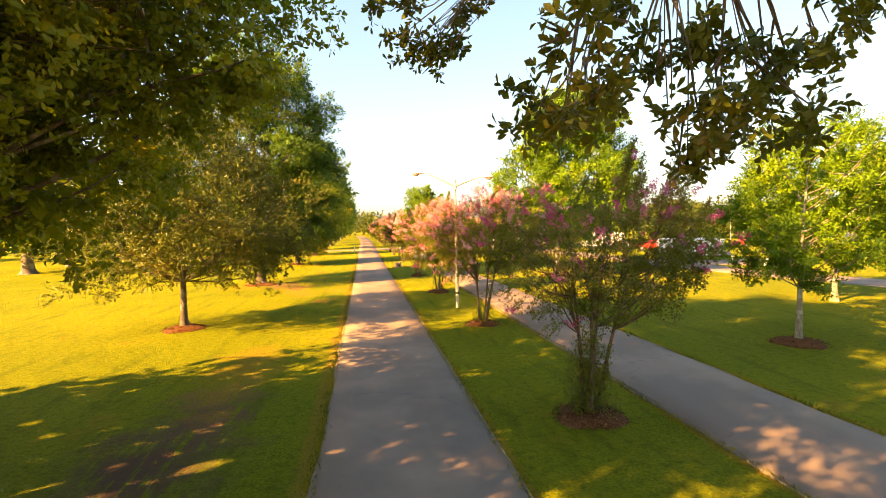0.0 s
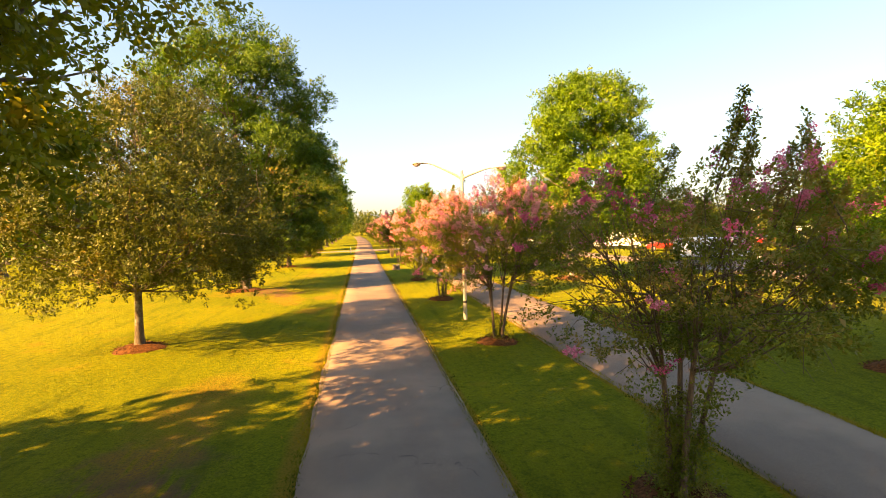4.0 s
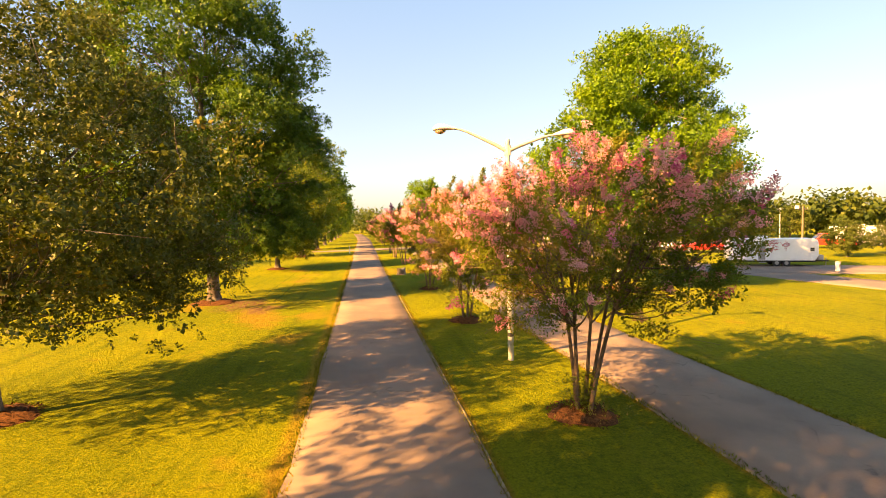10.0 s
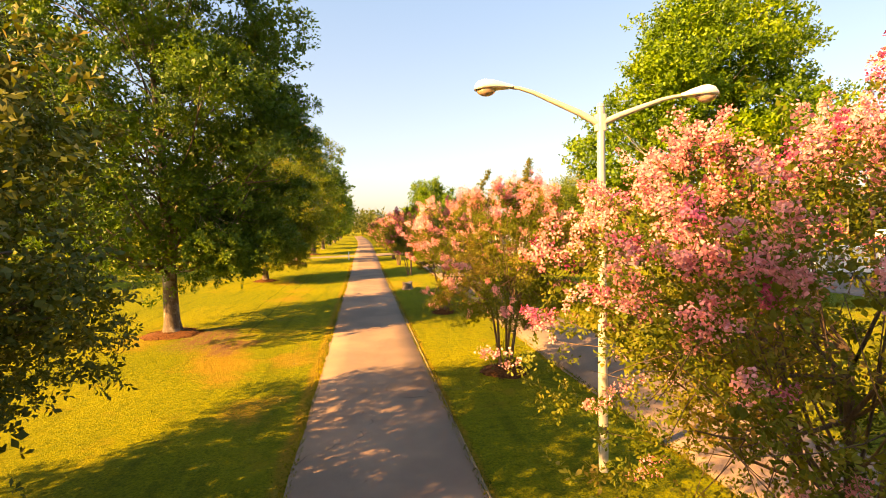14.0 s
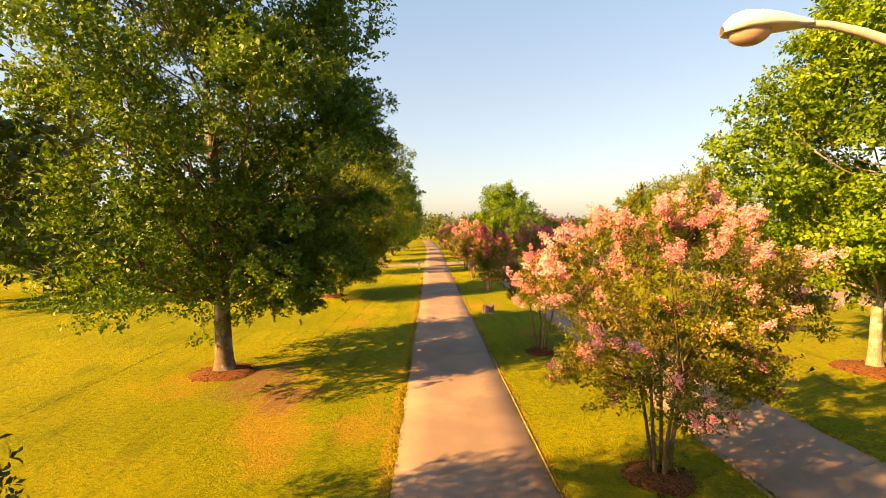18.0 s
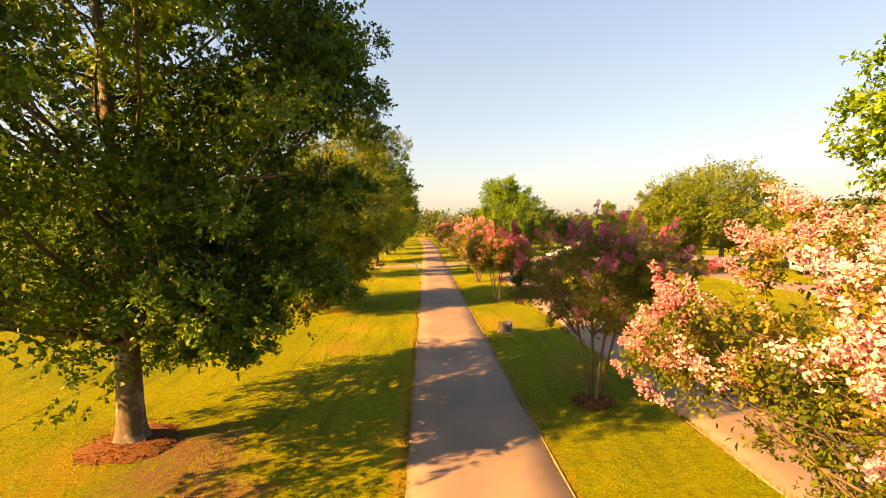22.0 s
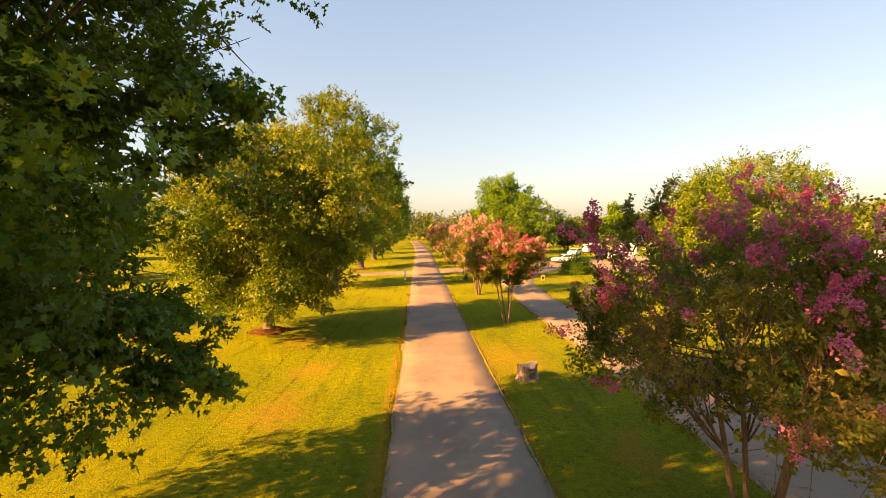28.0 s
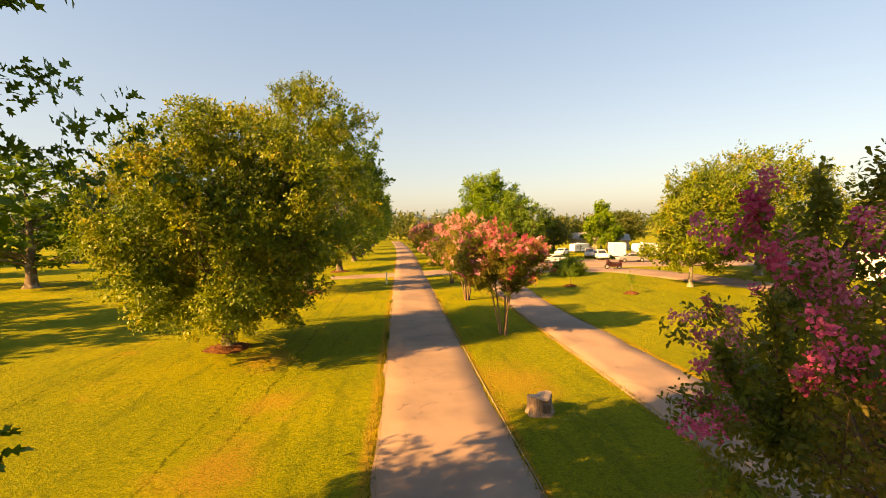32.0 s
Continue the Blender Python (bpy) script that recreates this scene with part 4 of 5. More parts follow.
crape_myrtle(4.85, 20.3, 52, [(2.3, 1.6), (2.7, 2.5), (3.4, 2.9), (4.2, 2.8), (4.8, 2.1), (5.2, 0.9)], BLOOM_CORAL,
             "crape myrtle with coral and magenta blossom on slim bare stems", 5, 7600, 330, (0.75, 0), second=BLOOM_MAGENTA, mixed=0.14, edge=3.2, one_side=0.1, lobes=[(-1.5, -0.4, 2.7), (-1.5, -0.2, 3.3), (-1.5, 1.2, 3.8), (-1.4, 1.0, 4.4), (-1.5, 1.2, 3.1), (-1.4, 0.6, 2.6), (-1.5, 0.3, 4.0), (-1.2, 0.5, 4.6), (-1.0, 0.1, 4.9), (-1.4, 0.0, 3.6)], suckers=260, leaf=0.076, fill=170, petal=0.036, bulk=1.15, dense=20,
             spikes=[(0.9, -0.2, 5.9), (2.9, 0.0, 5.7), (3.9, 0.2, 5.3)])
crape_myrtle(4.5, 30.7, 53, [(1.7, 1.3), (2.3, 2.1), (3.4, 2.55), (4.3, 2.6), (4.9, 1.9), (5.5, 0.8)], BLOOM_CORAL,
             "crape myrtle covered in pale coral-pink blossom", 5, 9800, 340, (0.1, 0), edge=3.2, lobes=[(-2.0, 2.0, 3.9), (-2.0, 1.7, 4.2), (-1.8, 2.2, 3.6)], one_side=0.08, suckers=120, leaf=0.078, fill=180, petal=0.038, bulk=1.1, dense=16,
             spikes=[(0.8, -0.3, 6.3), (-0.4, -0.2, 6.0), (-2.9, -0.3, 4.6)])
crape_myrtle(4.3, 40.9, 54, [(2.4, 1.0), (2.8, 2.2), (3.3, 2.6), (3.9, 2.4), (4.5, 1.5), (4.8, 0.4)], BLOOM_MAGENTA,
             "crape myrtle with magenta blossom and dark leaves", 4, 7800, 170, (0.65, 0), second=BLOOM_PINK, mixed=0.3, edge=3.2, suckers=60, leaf=0.078, fill=180, petal=0.038, bulk=1.1, leaf_mat=LEAF_DUSK,
             spikes=[(-1.2, -0.2, 5.6), (-2.2, -0.2, 4.5), (3.2, 0.0, 4.2), (-1.7, 0.0, 5.4), (-2.5, -0.1, 4.2), (-2.4, -0.4, 3.7)], lobes=[(-1.7, -0.1, 4.7), (-1.9, -0.2, 4.2), (-2.1, -0.2, 3.5)])
crape_myrtle(4.25, 59.8, 55, [(2.3, 0.6), (2.7, 1.5), (3.2, 2.1), (3.8, 2.1), (4.3, 1.2), (4.6, 0.3)], BLOOM_RED,
             "crape myrtle with red-pink blossom on thin stems", 5, 6000, 270, (-0.2, 0), leaf=0.10, second=BLOOM_CORAL, mixed=0.3, edge=3.2, one_side=-0.2, suckers=0, fill=60, petal=0.055, bulk=1.1, leaf_mat=LEAF_DUSK)
FAR_CRAPE = crape_myrtle(4.0, 70.6, 56, [(1.7, 1.2), (2.4, 2.3), (3.5, 2.7), (4.4, 2.3), (5.0, 1.2), (5.4, 0.3)], BLOOM_CORAL, "crape myrtle with coral blossom beside the path", 5, 1800, 230, leaf=0.15, suckers=0, per=5, fill=22, petal=0.09, bulk=1.2, edge=4.0)
FAR_PURPLE = crape_myrtle(3.9, 101, 57, DOME, BLOOM_MAGENTA, "crape myrtle with purple blossom beside the path", 5, 1600, 200, leaf=0.18, suckers=0, per=5, fill=20)
for yy, turn, s, src in ((80.5, 70, 0.8, FAR_CRAPE), (111, 200, 0.9, FAR_PURPLE), (122, 10, 1.0, FAR_CRAPE), (134, 90, 0.9, FAR_PURPLE), (146, 160, 0.95, FAR_CRAPE)):
    copy_thing(src, pose(4.0, yy, 0, 0, 0, turn) @ Matrix.Scale(s, 4))
for k, (mx, my, r) in enumerate(((4.75, 10.0, 0.75), (4.85, 20.3, 0.7), (4.5, 30.7, 0.7), (4.3, 40.9, 0.6))):
    mulch_bed(mx, my, r, 60 + k, "small patch of bark mulch round flowering tree stems")

# ---- trees on the right lawn ----
broad_tree("shade_tree", 15.1, 37.3, [(3.0, 2.4), (4.6, 4.6), (8.0, 5.4), (10.8, 4.6), (13.0, 2.9), (14.9, 0.7)], 0.20, 120, 16000, 0.17, LEAF_BRIGHT, BARK_PALE, 31,
           "tall bright green shade tree with pale lichened trunk", 0.92, 6, split=16, twigs=1, slim=0.58, shift=(1.5, 0), core=4)
broad_tree("shade_tree", 14.3, 14.3, [(2.1, 1.0), (3.0, 2.6), (4.6, 3.0), (6.2, 2.2), (7.6, 0.5)], 0.10, 70, 7000, 0.115, LEAF_BRIGHT, BARK_PALE, 32,
           "young light green tree with pale lichened trunk", 0.8, twigs=1, core=60, shift=(0.4, 0))
broad_tree("shade_tree", 22.9, 20.9, [(2.0, 1.4), (3.4, 4.0), (5.4, 4.3), (7.2, 3.0), (8.8, 0.6)], 0.13, 60, 4500, 0.17, LEAF_BRIGHT, BARK_PALE, 33,
           "light green tree beside the camp road", 0.85, shift=(1.0, 0))
broad_tree("shade_tree", 21.3, 72.9, [(1.8, 2.0), (2.8, 3.7), (5.0, 4.2), (7.0, 3.2), (8.2, 1.0)], 0.15, 70, 6000, 0.20, LEAF_SUNNY, BARK_PALE, 34,
           "golden-green tree on the lawn by the camp road", 0.92, 6, shift=(1.4, 0), slim=0.5, twigs=1)
broad_tree("shade_tree", 31.0, 78.5, [(2.4, 3.6), (3.6, 6.6), (6.2, 7.6), (8.6, 6.2), (10.4, 2.4)], 0.3, 110, 8500, 0.22, LEAF_SUNNY, BARK_PALE, 44,
           "wide golden-green tree beside the camp road", 0.9, 6, slim=0.5, twigs=1)
SPREAD = broad_tree("shade_tree", 46, 66, [(1.8, 2.0), (3.2, 5.0), (5.6, 5.8), (7.8, 4.4), (9.4, 1.2)], 0.3, 60, 2000, 0.42, LEAF_FAR, BARK_OAK, 35,
                    "wide green shade tree in the caravan park", 0.95, 5, core=14, slim=0.55, twigs=1)
SPREAD.scale = (0.75, 0.75, 0.72)
broad_tree("live_oak", 15.0, 101, [(2.2, 2.0), (3.4, 4.2), (5.2, 4.5), (6.8, 3.2), (8.0, 0.8)], 0.3, 60, 2600, 0.30, LEAF_OAK, BARK_OAK, 36,
           "dark rounded live oak beside the parking ground", 0.85, 5, twigs=2)
broad_tree("shade_tree", 14.5, 119, [(2.5, 4.0), (5.0, 6.4), (8.0, 6.6), (10.6, 5.2), (12.9, 2.0)], 0.4, 80, 4200, 0.42, LEAF_BRIGHT, BARK_OAK, 37,
           "tall green tree rising behind the flowering trees", 0.8, 5, twigs=2)
broad_tree("shade_tree", 34.5, 121, [(1.5, 3.4), (3.5, 3.4), (6.0, 2.2), (8.6, 0.4)], 0.25, 50, 1600, 0.36, LEAF_BRIGHT, BARK_OAK, 38,
           "cone-shaped green tree behind the parked cars", 0.9, twigs=2)

# ---- scattered trees of the wide lawns and of the caravan park ----
PARK = broad_tree("park_tree", -36.5, 89, [(2.6, 2.5), (4.5, 5.4), (7.5, 5.6), (10.5, 3.8), (13, 0.8)], 0.38, 50, 1300, 0.52, LEAF_OAK, BARK_OAK, 39,
                  "broad dark oak standing alone on the wide lawn", 0.85, 5, core=14, group="trees of the wide lawn", slim=0.55, twigs=1)
PARK.scale = (1.4, 1.4, 1.02)
rng = np.random.default_rng(5)
# the first copy is never in view; added to shade the near lawn
for px, py, s in ((-19.5, 3.5, 0.95), (-38, 70.5, 0.62), (-62, 104, 0.9), (-59, 132, 1.0), (-28, 112, 0.8), (-47, 150, 1.0), (-80, 128, 1.1), (-95, 160, 1.1), (-30, 165, 1.0), (-70, 178, 1.2), (-22, 138, 0.7),
                  (-52, 86, 0.75), (-74, 88, 0.9), (-100, 110, 1.0), (-34, 128, 0.7), (-120, 140, 1.2), (-36, 59.4, 1.12)):
    copy_thing(PARK, pose(px, py, 0, 0, 0, rng.uniform(0, 360)) @ Matrix.Scale(s, 4))
for px, py, s in ((72, 84, 0.8), (45.3, 50.2, 0.5), (51.5, 51.0, 0.5), (88, 92, 0.8), (98, 84, 0.85), (112, 74, 0.9), (40, 106, 0.75), (27, 124, 0.85), (54, 112, 0.9), (66, 104, 0.95), (90, 76, 0.85), (98, 60, 0.9), (20, 140, 1.0), (44, 132, 1.0), (62, 132, 1.1), (84, 116, 1.2),
                  (106, 92, 1.2), (60, 44, 0.85)):
    copy_thing(SPREAD, pose(px, py, 0, 0, 0, rng.uniform(0, 360)) @ Matrix.Scale(s, 4))


def far_woods():
    """Woods round the horizon, uncountable: heaps of leaf clumps on a wide ring."""
    r = np.random.default_rng(8)
    n = 200
    a = np.concatenate([r.uniform(0.35, 2.8, 130), r.uniform(1.1, 2.0, n - 130)])
    d = np.concatenate([r.uniform(165, 280, 130), r.uniform(178, 200, n - 130)])
    c = np.stack([np.cos(a) * d, 40 + np.sin(a) * d, np.zeros(n)], 1)
    k = r.uniform(0, 1, 60)              # a nearer belt behind the caravan park
    belt = np.stack([58 + 74 * k + r.normal(0, 2.5, 60), 98 - 36 * k + r.normal(0, 2.5, 60), np.zeros(60)], 1)
    c, a, n = np.concatenate([c, belt]), np.concatenate([a, k * 3]), n + 60
    h = r.uniform(7.5, 10.5, n) * (1 + 0.15 * np.sin(a * 9))
    h[-60:] *= 0.75
    per = 100
    u = unit(r.normal(size=(n, per, 3)))
    u *= r.uniform(0.2, 1, (n, per, 1)) ** 0.5
    p = c[:, None] + u * np.stack([h * 0.62, h * 0.62, h * 0.5], 1)[:, None] + np.array([0, 0, 1]) * (h * 0.52)[:, None, None]
    p = p.reshape(-1, 3)
    v, f = sprays(r, p, u.reshape(-1, 3), 4, 0.85, 0.8)
    v[:, 2] = np.maximum(v[:, 2], 0.02)
    return from_arrays("far_woods", v, f)


tagged(link("far_woods", far_woods(), LEAF_FAR), "distant woods along the horizon", "woods", kind="stuff")


def bush(x, y, rx, h, seed, label, mat=None, leaf=0.12, n=1500):
    """A rounded shrub of leaf tufts on short stems."""
    r = np.random.default_rng(seed)
    ob = thing("bush", x, y, 0, 0, label, "bush")
    u = unit(r.normal(size=(n, 3)))
    u[:, 2] = np.abs(u[:, 2]) * 1.1 - 0.1
    lump = 1 + 0.14 * np.sin(np.arctan2(u[:, 1], u[:, 0]) * 4 + seed) + r.uniform(-0.1, 0.12, n)
    p = u * (r.uniform(0.35, 1, (n, 1)) ** 0.4) * lump[:, None] * np.array([rx, rx, h * 0.9]) + np.array([0, 0, 0.12])
    p[:, 2] = np.maximum(p[:, 2], 0.05)
    v, f = sprays(r, p, u + np.array([0, 0, 0.3]), 6, leaf, 0.45)
    v[:, 2] = np.maximum(v[:, 2], 0.0)
    tagged(link("foliage", from_arrays("foliage", v, f), mat or LEAF_OAK, ob), kind="stuff")
    paths = []
    for k in range(9):
        a = r.uniform(0, 6.28)
        e = np.array([np.cos(a) * rx * 0.6, np.sin(a) * rx * 0.6, h * 0.7])
        paths.append((curve_to(r, np.array([np.cos(a) * 0.1, np.sin(a) * 0.1, -0.03]), e, 5, -0.1), np.linspace(0.03, 0.01, 5)))
    v, f = tubes(paths, 5)
    link("stems", from_arrays("stems", v, f), BARK_OAK, ob)
    return ob


bush(22.3, 37.9, 0.95, 1.25, 71, "dark green rounded bush on the lawn by the camp road")
bush(15.7, 83.8, 1.6, 1.75, 72, "broad dark green bush at the bend of the camp road", leaf=0.2)


def sapling(x, y, h, seed):
    r = np.random.default_rng(seed)
    ob = thing("sapling", x, y, 0, 0, "thin newly planted sapling with few leaves", "sapling")
    t = np.linspace(0, 1, 6)[:, None]
    p = np.array([[0.0, 0, -0.05]]) + t * np.array([[0.05, 0.02, h]])
    v, f = tubes([(p, np.linspace(0.02, 0.008, 6))] + [(curve_to(r, p[3 + k % 3], p[3 + k % 3] + r.normal(size=3) * np.array([0.25, 0.25, 0.1]) + np.array([0, 0, 0.2]), 4, 0), np.linspace(0.008, 0.004, 4)) for k in range(6)], 6)
    link("stem", from_arrays("stem", v, f), BARK_CRAPE, ob)
    at = np.array([0, 0, h * 0.72]) + r.normal(size=(45, 3)) * np.array([0.2, 0.2, h * 0.16])
    v, f = sprays(r, at, r.normal(size=(45, 3)) + np.array([0, 0, 0.5]), 5, 0.11, 0.5)
    tagged(link("leaves", from_arrays("leaves", v, f), LEAF_BRIGHT, ob), kind="stuff")
    mulch_bed(x, y, 0.5, seed, "small mulch ring round a sapling")


sapling(13.0, 75.7, 1.5, 81)
sapling(15.6, 70.6, 1.5, 82)


# ---- street lamps ----
def street_lamp(x, y, label):
    """A round metal pole with two curved arms and a cobra head on each."""
    lamp = thing("street_lamp", x, y, 0, -15.4, label, "street lamp", "street lamps between the paths")
    v, f = tubes([([(0, 0, -0.1), (0, 0, 0.3), (0, 0, 3), (0, 0, 6.2), (0, 0, 6.48)], [0.085, 0.085, 0.078, 0.068, 0.067])], 16)
    pole = link("pole", from_arrays("pole", v, f, True), GALVANISED, lamp)
    part("cap", rod((0, 0, 6.47), (0, 0, 6.53), 0.072, 0.05, 16), GALVANISED, pole)
    part("band", rod((0, 0, 0.72), (0, 0, 0.84), 0.088, None, 16), BLACK, pole, "black band round the pole")
    part("hatch", box(0.02, 0.09, 0.2, (-0.08, 0, 0.35), 0.006), GREY, pole)
    for s, dz, reach in ((-1, 0.10, 1.0), (1, -0.20, 0.88)):
        e = s * reach
        pts = [(e * 0.06, 0, 6.2), (e * 0.36, 0, 6.36 + dz * 0.25), (e * 0.8, 0, 6.55 + dz * 0.55), (e * 1.15, 0, 6.70 + dz * 0.8), (e * 1.38, 0, 6.77 + dz * 0.95), (e * 1.54, 0, 6.79 + dz)]
        v, f = tubes([(pts, [0.060, 0.056, 0.046, 0.038, 0.032, 0.030])], 10)
        arm = link("arm", from_arrays("arm", v, f, True), GALVANISED, lamp)
        part("clamp", rod((e * 0.05, 0, 6.06), (e * 0.05, 0, 6.34), 0.06, None, 10), GALVANISED, arm)
        # head: a shell that swells from the arm to a blunt nose
        st = [(1.50, 6.79, 0.04, 0.035), (1.58, 6.795, 0.06, 0.05), (1.72, 6.81, 0.105, 0.08), (1.86, 6.82, 0.135, 0.105), (2.00, 6.825, 0.14, 0.115), (2.11, 6.81, 0.115, 0.10), (2.18, 6.79, 0.06, 0.05)]
        V, F, sides = [], [], 14
        for px, pz, w, h in st:
            for j in range(sides):
                a = 2 * np.pi * j / sides
                V.append((e * px, np.cos(a) * w * 1.12, pz + dz + max(np.sin(a), -0.35) * h * 1.15))
        for i in range(len(st) - 1):
            for j in range(sides):
                q = (i * sides + j, (i + 1) * sides + j, (i + 1) * sides + (j + 1) % sides, i * sides + (j + 1) % sides)
                F.append(q if s > 0 else q[::-1])
        head = link("lamp_head", from_arrays("lamp_head", V, F, True), LAMP_WHITE, lamp, "pale cobra-head luminaire")
        bm = bmesh.new()
        bmesh.ops.create_uvsphere(bm, u_segments=16, v_segments=10, radius=1, matrix=Matrix.Translation((e * 1.97, 0, 6.785 + dz)) @ Matrix.Diagonal((0.18, 0.12, 0.13, 1)))
        bmesh.ops.bisect_plane(bm, geom=bm.verts[:] + bm.edges[:] + bm.faces[:], plane_co=(0, 0, 6.785 + dz), plane_no=(0, 0, 1), clear_outer=True)
        part("lens", bm, LAMP_GLASS, head, "clouded glass lens bowl", True)
    return lamp


L1 = street_lamp(4.58, 24.6, "grey metal street lamp with two arms and cobra heads")
copy_thing(L1, pose(4.2, 118, 0, 0, 0, 0))


# ---- small things beside the path ----
def stump(x, y):
    """A cut stump, notched on one side, with bark ridges and a rough top."""
    r = np.random.default_rng(91)
    ob = thing("tree_stump", x, y, 0, 0, "weathered tree stump with a notch, standing on the lawn", "tree stump")
    V, F, sides = [], [], 28
    zs = [-0.05, 0.04, 0.14, 0.26, 0.38, 0.46]
    for i, z in enumerate(zs):
        for j in range(sides):
            a = 2 * np.pi * j / sides
            rr = 0.31 * (1 + 0.3 * math.exp(-max(z, 0) / 0.1)) * (1 + 0.10 * math.sin(a * 5 + 1) + 0.05 * math.sin(a * 11)) + r.uniform(-0.012, 0.012)
            d = abs((a - 5.0 + math.pi) % (2 * math.pi) - math.pi)
            rr *= 1 - 0.28 * math.exp(-(d / 0.35) ** 2) * (z > 0.04)
            V.append((math.cos(a) * rr, math.sin(a) * rr, z + (0.07 * math.sin(a * 2 + 0.6) + r.uniform(-0.02, 0.03) if i == 5 else 0)))
    for i in range(len(zs) - 1):
        for j in range(sides):
            F.append((i * sides + j, i * sides + (j + 1) % sides, (i + 1) * sides + (j + 1) % sides, (i + 1) * sides + j))
    link("bark", from_arrays("bark", V, F), WOOD_GREY, ob)
    top = [V[5 * sides + j] for j in range(sides)]
    TV, TF = [], []
    for k, s in enumerate((0.99, 0.7, 0.4, 0.12)):
        for tx, ty, tz in top:
            TV.append((tx * s, ty * s, 0.46 + (tz - 0.46) * s + r.uniform(-0.02, 0.03) - 0.06 * (k == 3)))
    for i in range(3):
        for j in range(sides):
            TF.append((i * sides + j, i * sides + (j + 1) % sides, (i + 1) * sides + (j + 1) % sides, (i + 1) * sides + j))
    link("cut_top", from_arrays("cut_top", TV, TF), WOOD_PALE, ob, "pale rough sawn top")
    # dark block: shade on the stump's front, put into the wood colour
    part("shaded_notch", box(0.22, 0.05, 0.28, (0.10, -0.29, 0.02), 0.02), WOOD_DARK, ob, "dark wood in the notch, standing in for shade")


stump(3.25, 50.4)

post = thing("marker_post", -1.72, 82.0, 0, 0, "white marker post at the path crossing", "post")
part("post", rod((0, 0, -0.1), (0, 0, 0.98), 0.07, None, 12), WHITE, post)
part("post_cap", rod((0, 0, 0.97), (0, 0, 1.03), 0.075, 0.03, 12), WHITE, post)
sign = thing("marker_sign", 10.2, 75.8, 0, 8, "small yellow sign on a short post in the grass", "sign")
part("stake", box(0.05, 0.05, 0.5, (0, 0.04, -0.08), 0.006), POLE_WOOD, sign)
part("board", box(0.34, 0.025, 0.46, (0, 0, 0.32), 0.01), YELLOW, sign)
part("plain_bar", box(0.16, 0.006, 0.22, (0, -0.0165, 0.44), 0.0), BLACK, sign)


# ---- caravan park: vehicles and houses ----
def wheel(parent, x, y, r=0.33, w=0.22):
    tyre = part("tyre", rod((x, y - w / 2, r), (x, y + w / 2, r), r, None, 18), BLACK, parent)
    s = -1 if y < 0 else 1
    part("rim", rod((x, y + s * w * 0.40, r), (x, y + s * w * 0.56, r), r * 0.6, r * 0.5, 14), GREY, tyre)


def wheels_for(parent, xs, half, r=0.33):
    for x in xs:
        for s in (-1, 1):
            w = thing("wheel", 0, 0)
            w.parent = parent
            wheel(w, x, s * half, r)


def car(x, y, turn, paint, label, kind="sedan"):
    """Side outline drawn out to width, glass house, lamps, wheels. Nose towards +x."""
    ob = thing("car", x, y, 0.02, turn, label, "car", "cars parked in the caravan park")
    if kind == "pickup":
        L, low, house = 5.4, [(-2.7, 0.45), (-2.7, 1.05), (-0.55, 1.08), (1.2, 1.08), (2.45, 0.98), (2.68, 0.75), (2.68, 0.42), (-2.7, 0.40)], [(-0.62, 1.06), (-0.5, 1.78), (0.55, 1.78), (1.3, 1.06)]
    elif kind == "suv":
        L, low, house = 4.6, [(-2.25, 0.40), (-2.28, 1.02), (1.1, 1.06), (2.1, 0.95), (2.3, 0.7), (2.3, 0.36), (-2.25, 0.34)], [(-2.2, 1.0), (-2.0, 1.70), (0.35, 1.72), (1.15, 1.04)]
    else:
        L, low, house = 4.6, [(-2.28, 0.38), (-2.3, 0.92), (-1.5, 0.98), (1.1, 0.95), (2.1, 0.82), (2.3, 0.6), (2.3, 0.32), (-2.25, 0.32)], [(-1.75, 0.95), (-1.0, 1.42), (0.3, 1.44), (1.25, 0.93)]
    body = part("body", extrude_profile(low, 1.78, 0.06), paint, ob)
    part("cabin", extrude_profile(house, 1.56, 0.06), paint, ob)
    (ax, az), (bx, bz), (cx, cz), (dx, dz) = house
    ins = [(ax + 0.16, az + 0.08), (bx + 0.06, bz - 0.10), (cx - 0.05, cz - 0.10), (dx - 0.2, dz + 0.08)]
    part("side_window", extrude_profile(ins, 1.585, 0.0), GLASS_DARK, ob)
    mid = 0.62 * (cz - dz)
    for nm, (ux, uz), (vx, vz), s in (("windscreen", (cx, cz), (dx, dz), 1), ("rear_window", (bx, bz), (ax, az), -1)):
        bm = bmesh.new()
        o = 0.012
        q = [(ux + (vx - ux) * k + s * o, w, uz + (vz - uz) * k + o) for k, w in ((0.14, -0.66), (0.14, 0.66), (0.9, 0.70), (0.9, -0.70))]
        f = bm.faces.new([bm.verts.new(p) for p in q])
        r = bmesh.ops.extrude_face_region(bm, geom=[f])
        bmesh.ops.translate(bm, vec=(s * 0.012, 0, 0.008), verts=[v for v in r["geom"] if isinstance(v, bmesh.types.BMVert)])
        part(nm, bm, GLASS_DARK, ob)
    for s in (-1, 1):
        part("headlight", box(0.08, 0.34, 0.16, (L / 2 - 0.02, s * 0.64, 0.62), 0.03), WHITE, body)
        part("tail_light", box(0.06, 0.26, 0.22, (-L / 2 + 0.0, s * 0.70, 0.68), 0.02), RED, body)
    part("bumper", box(0.1, 1.7, 0.16, (L / 2, 0, 0.34), 0.03), GREY, body)
    wheels_for(ob, (-L * 0.30, L * 0.30), 0.80, 0.34)
    return ob


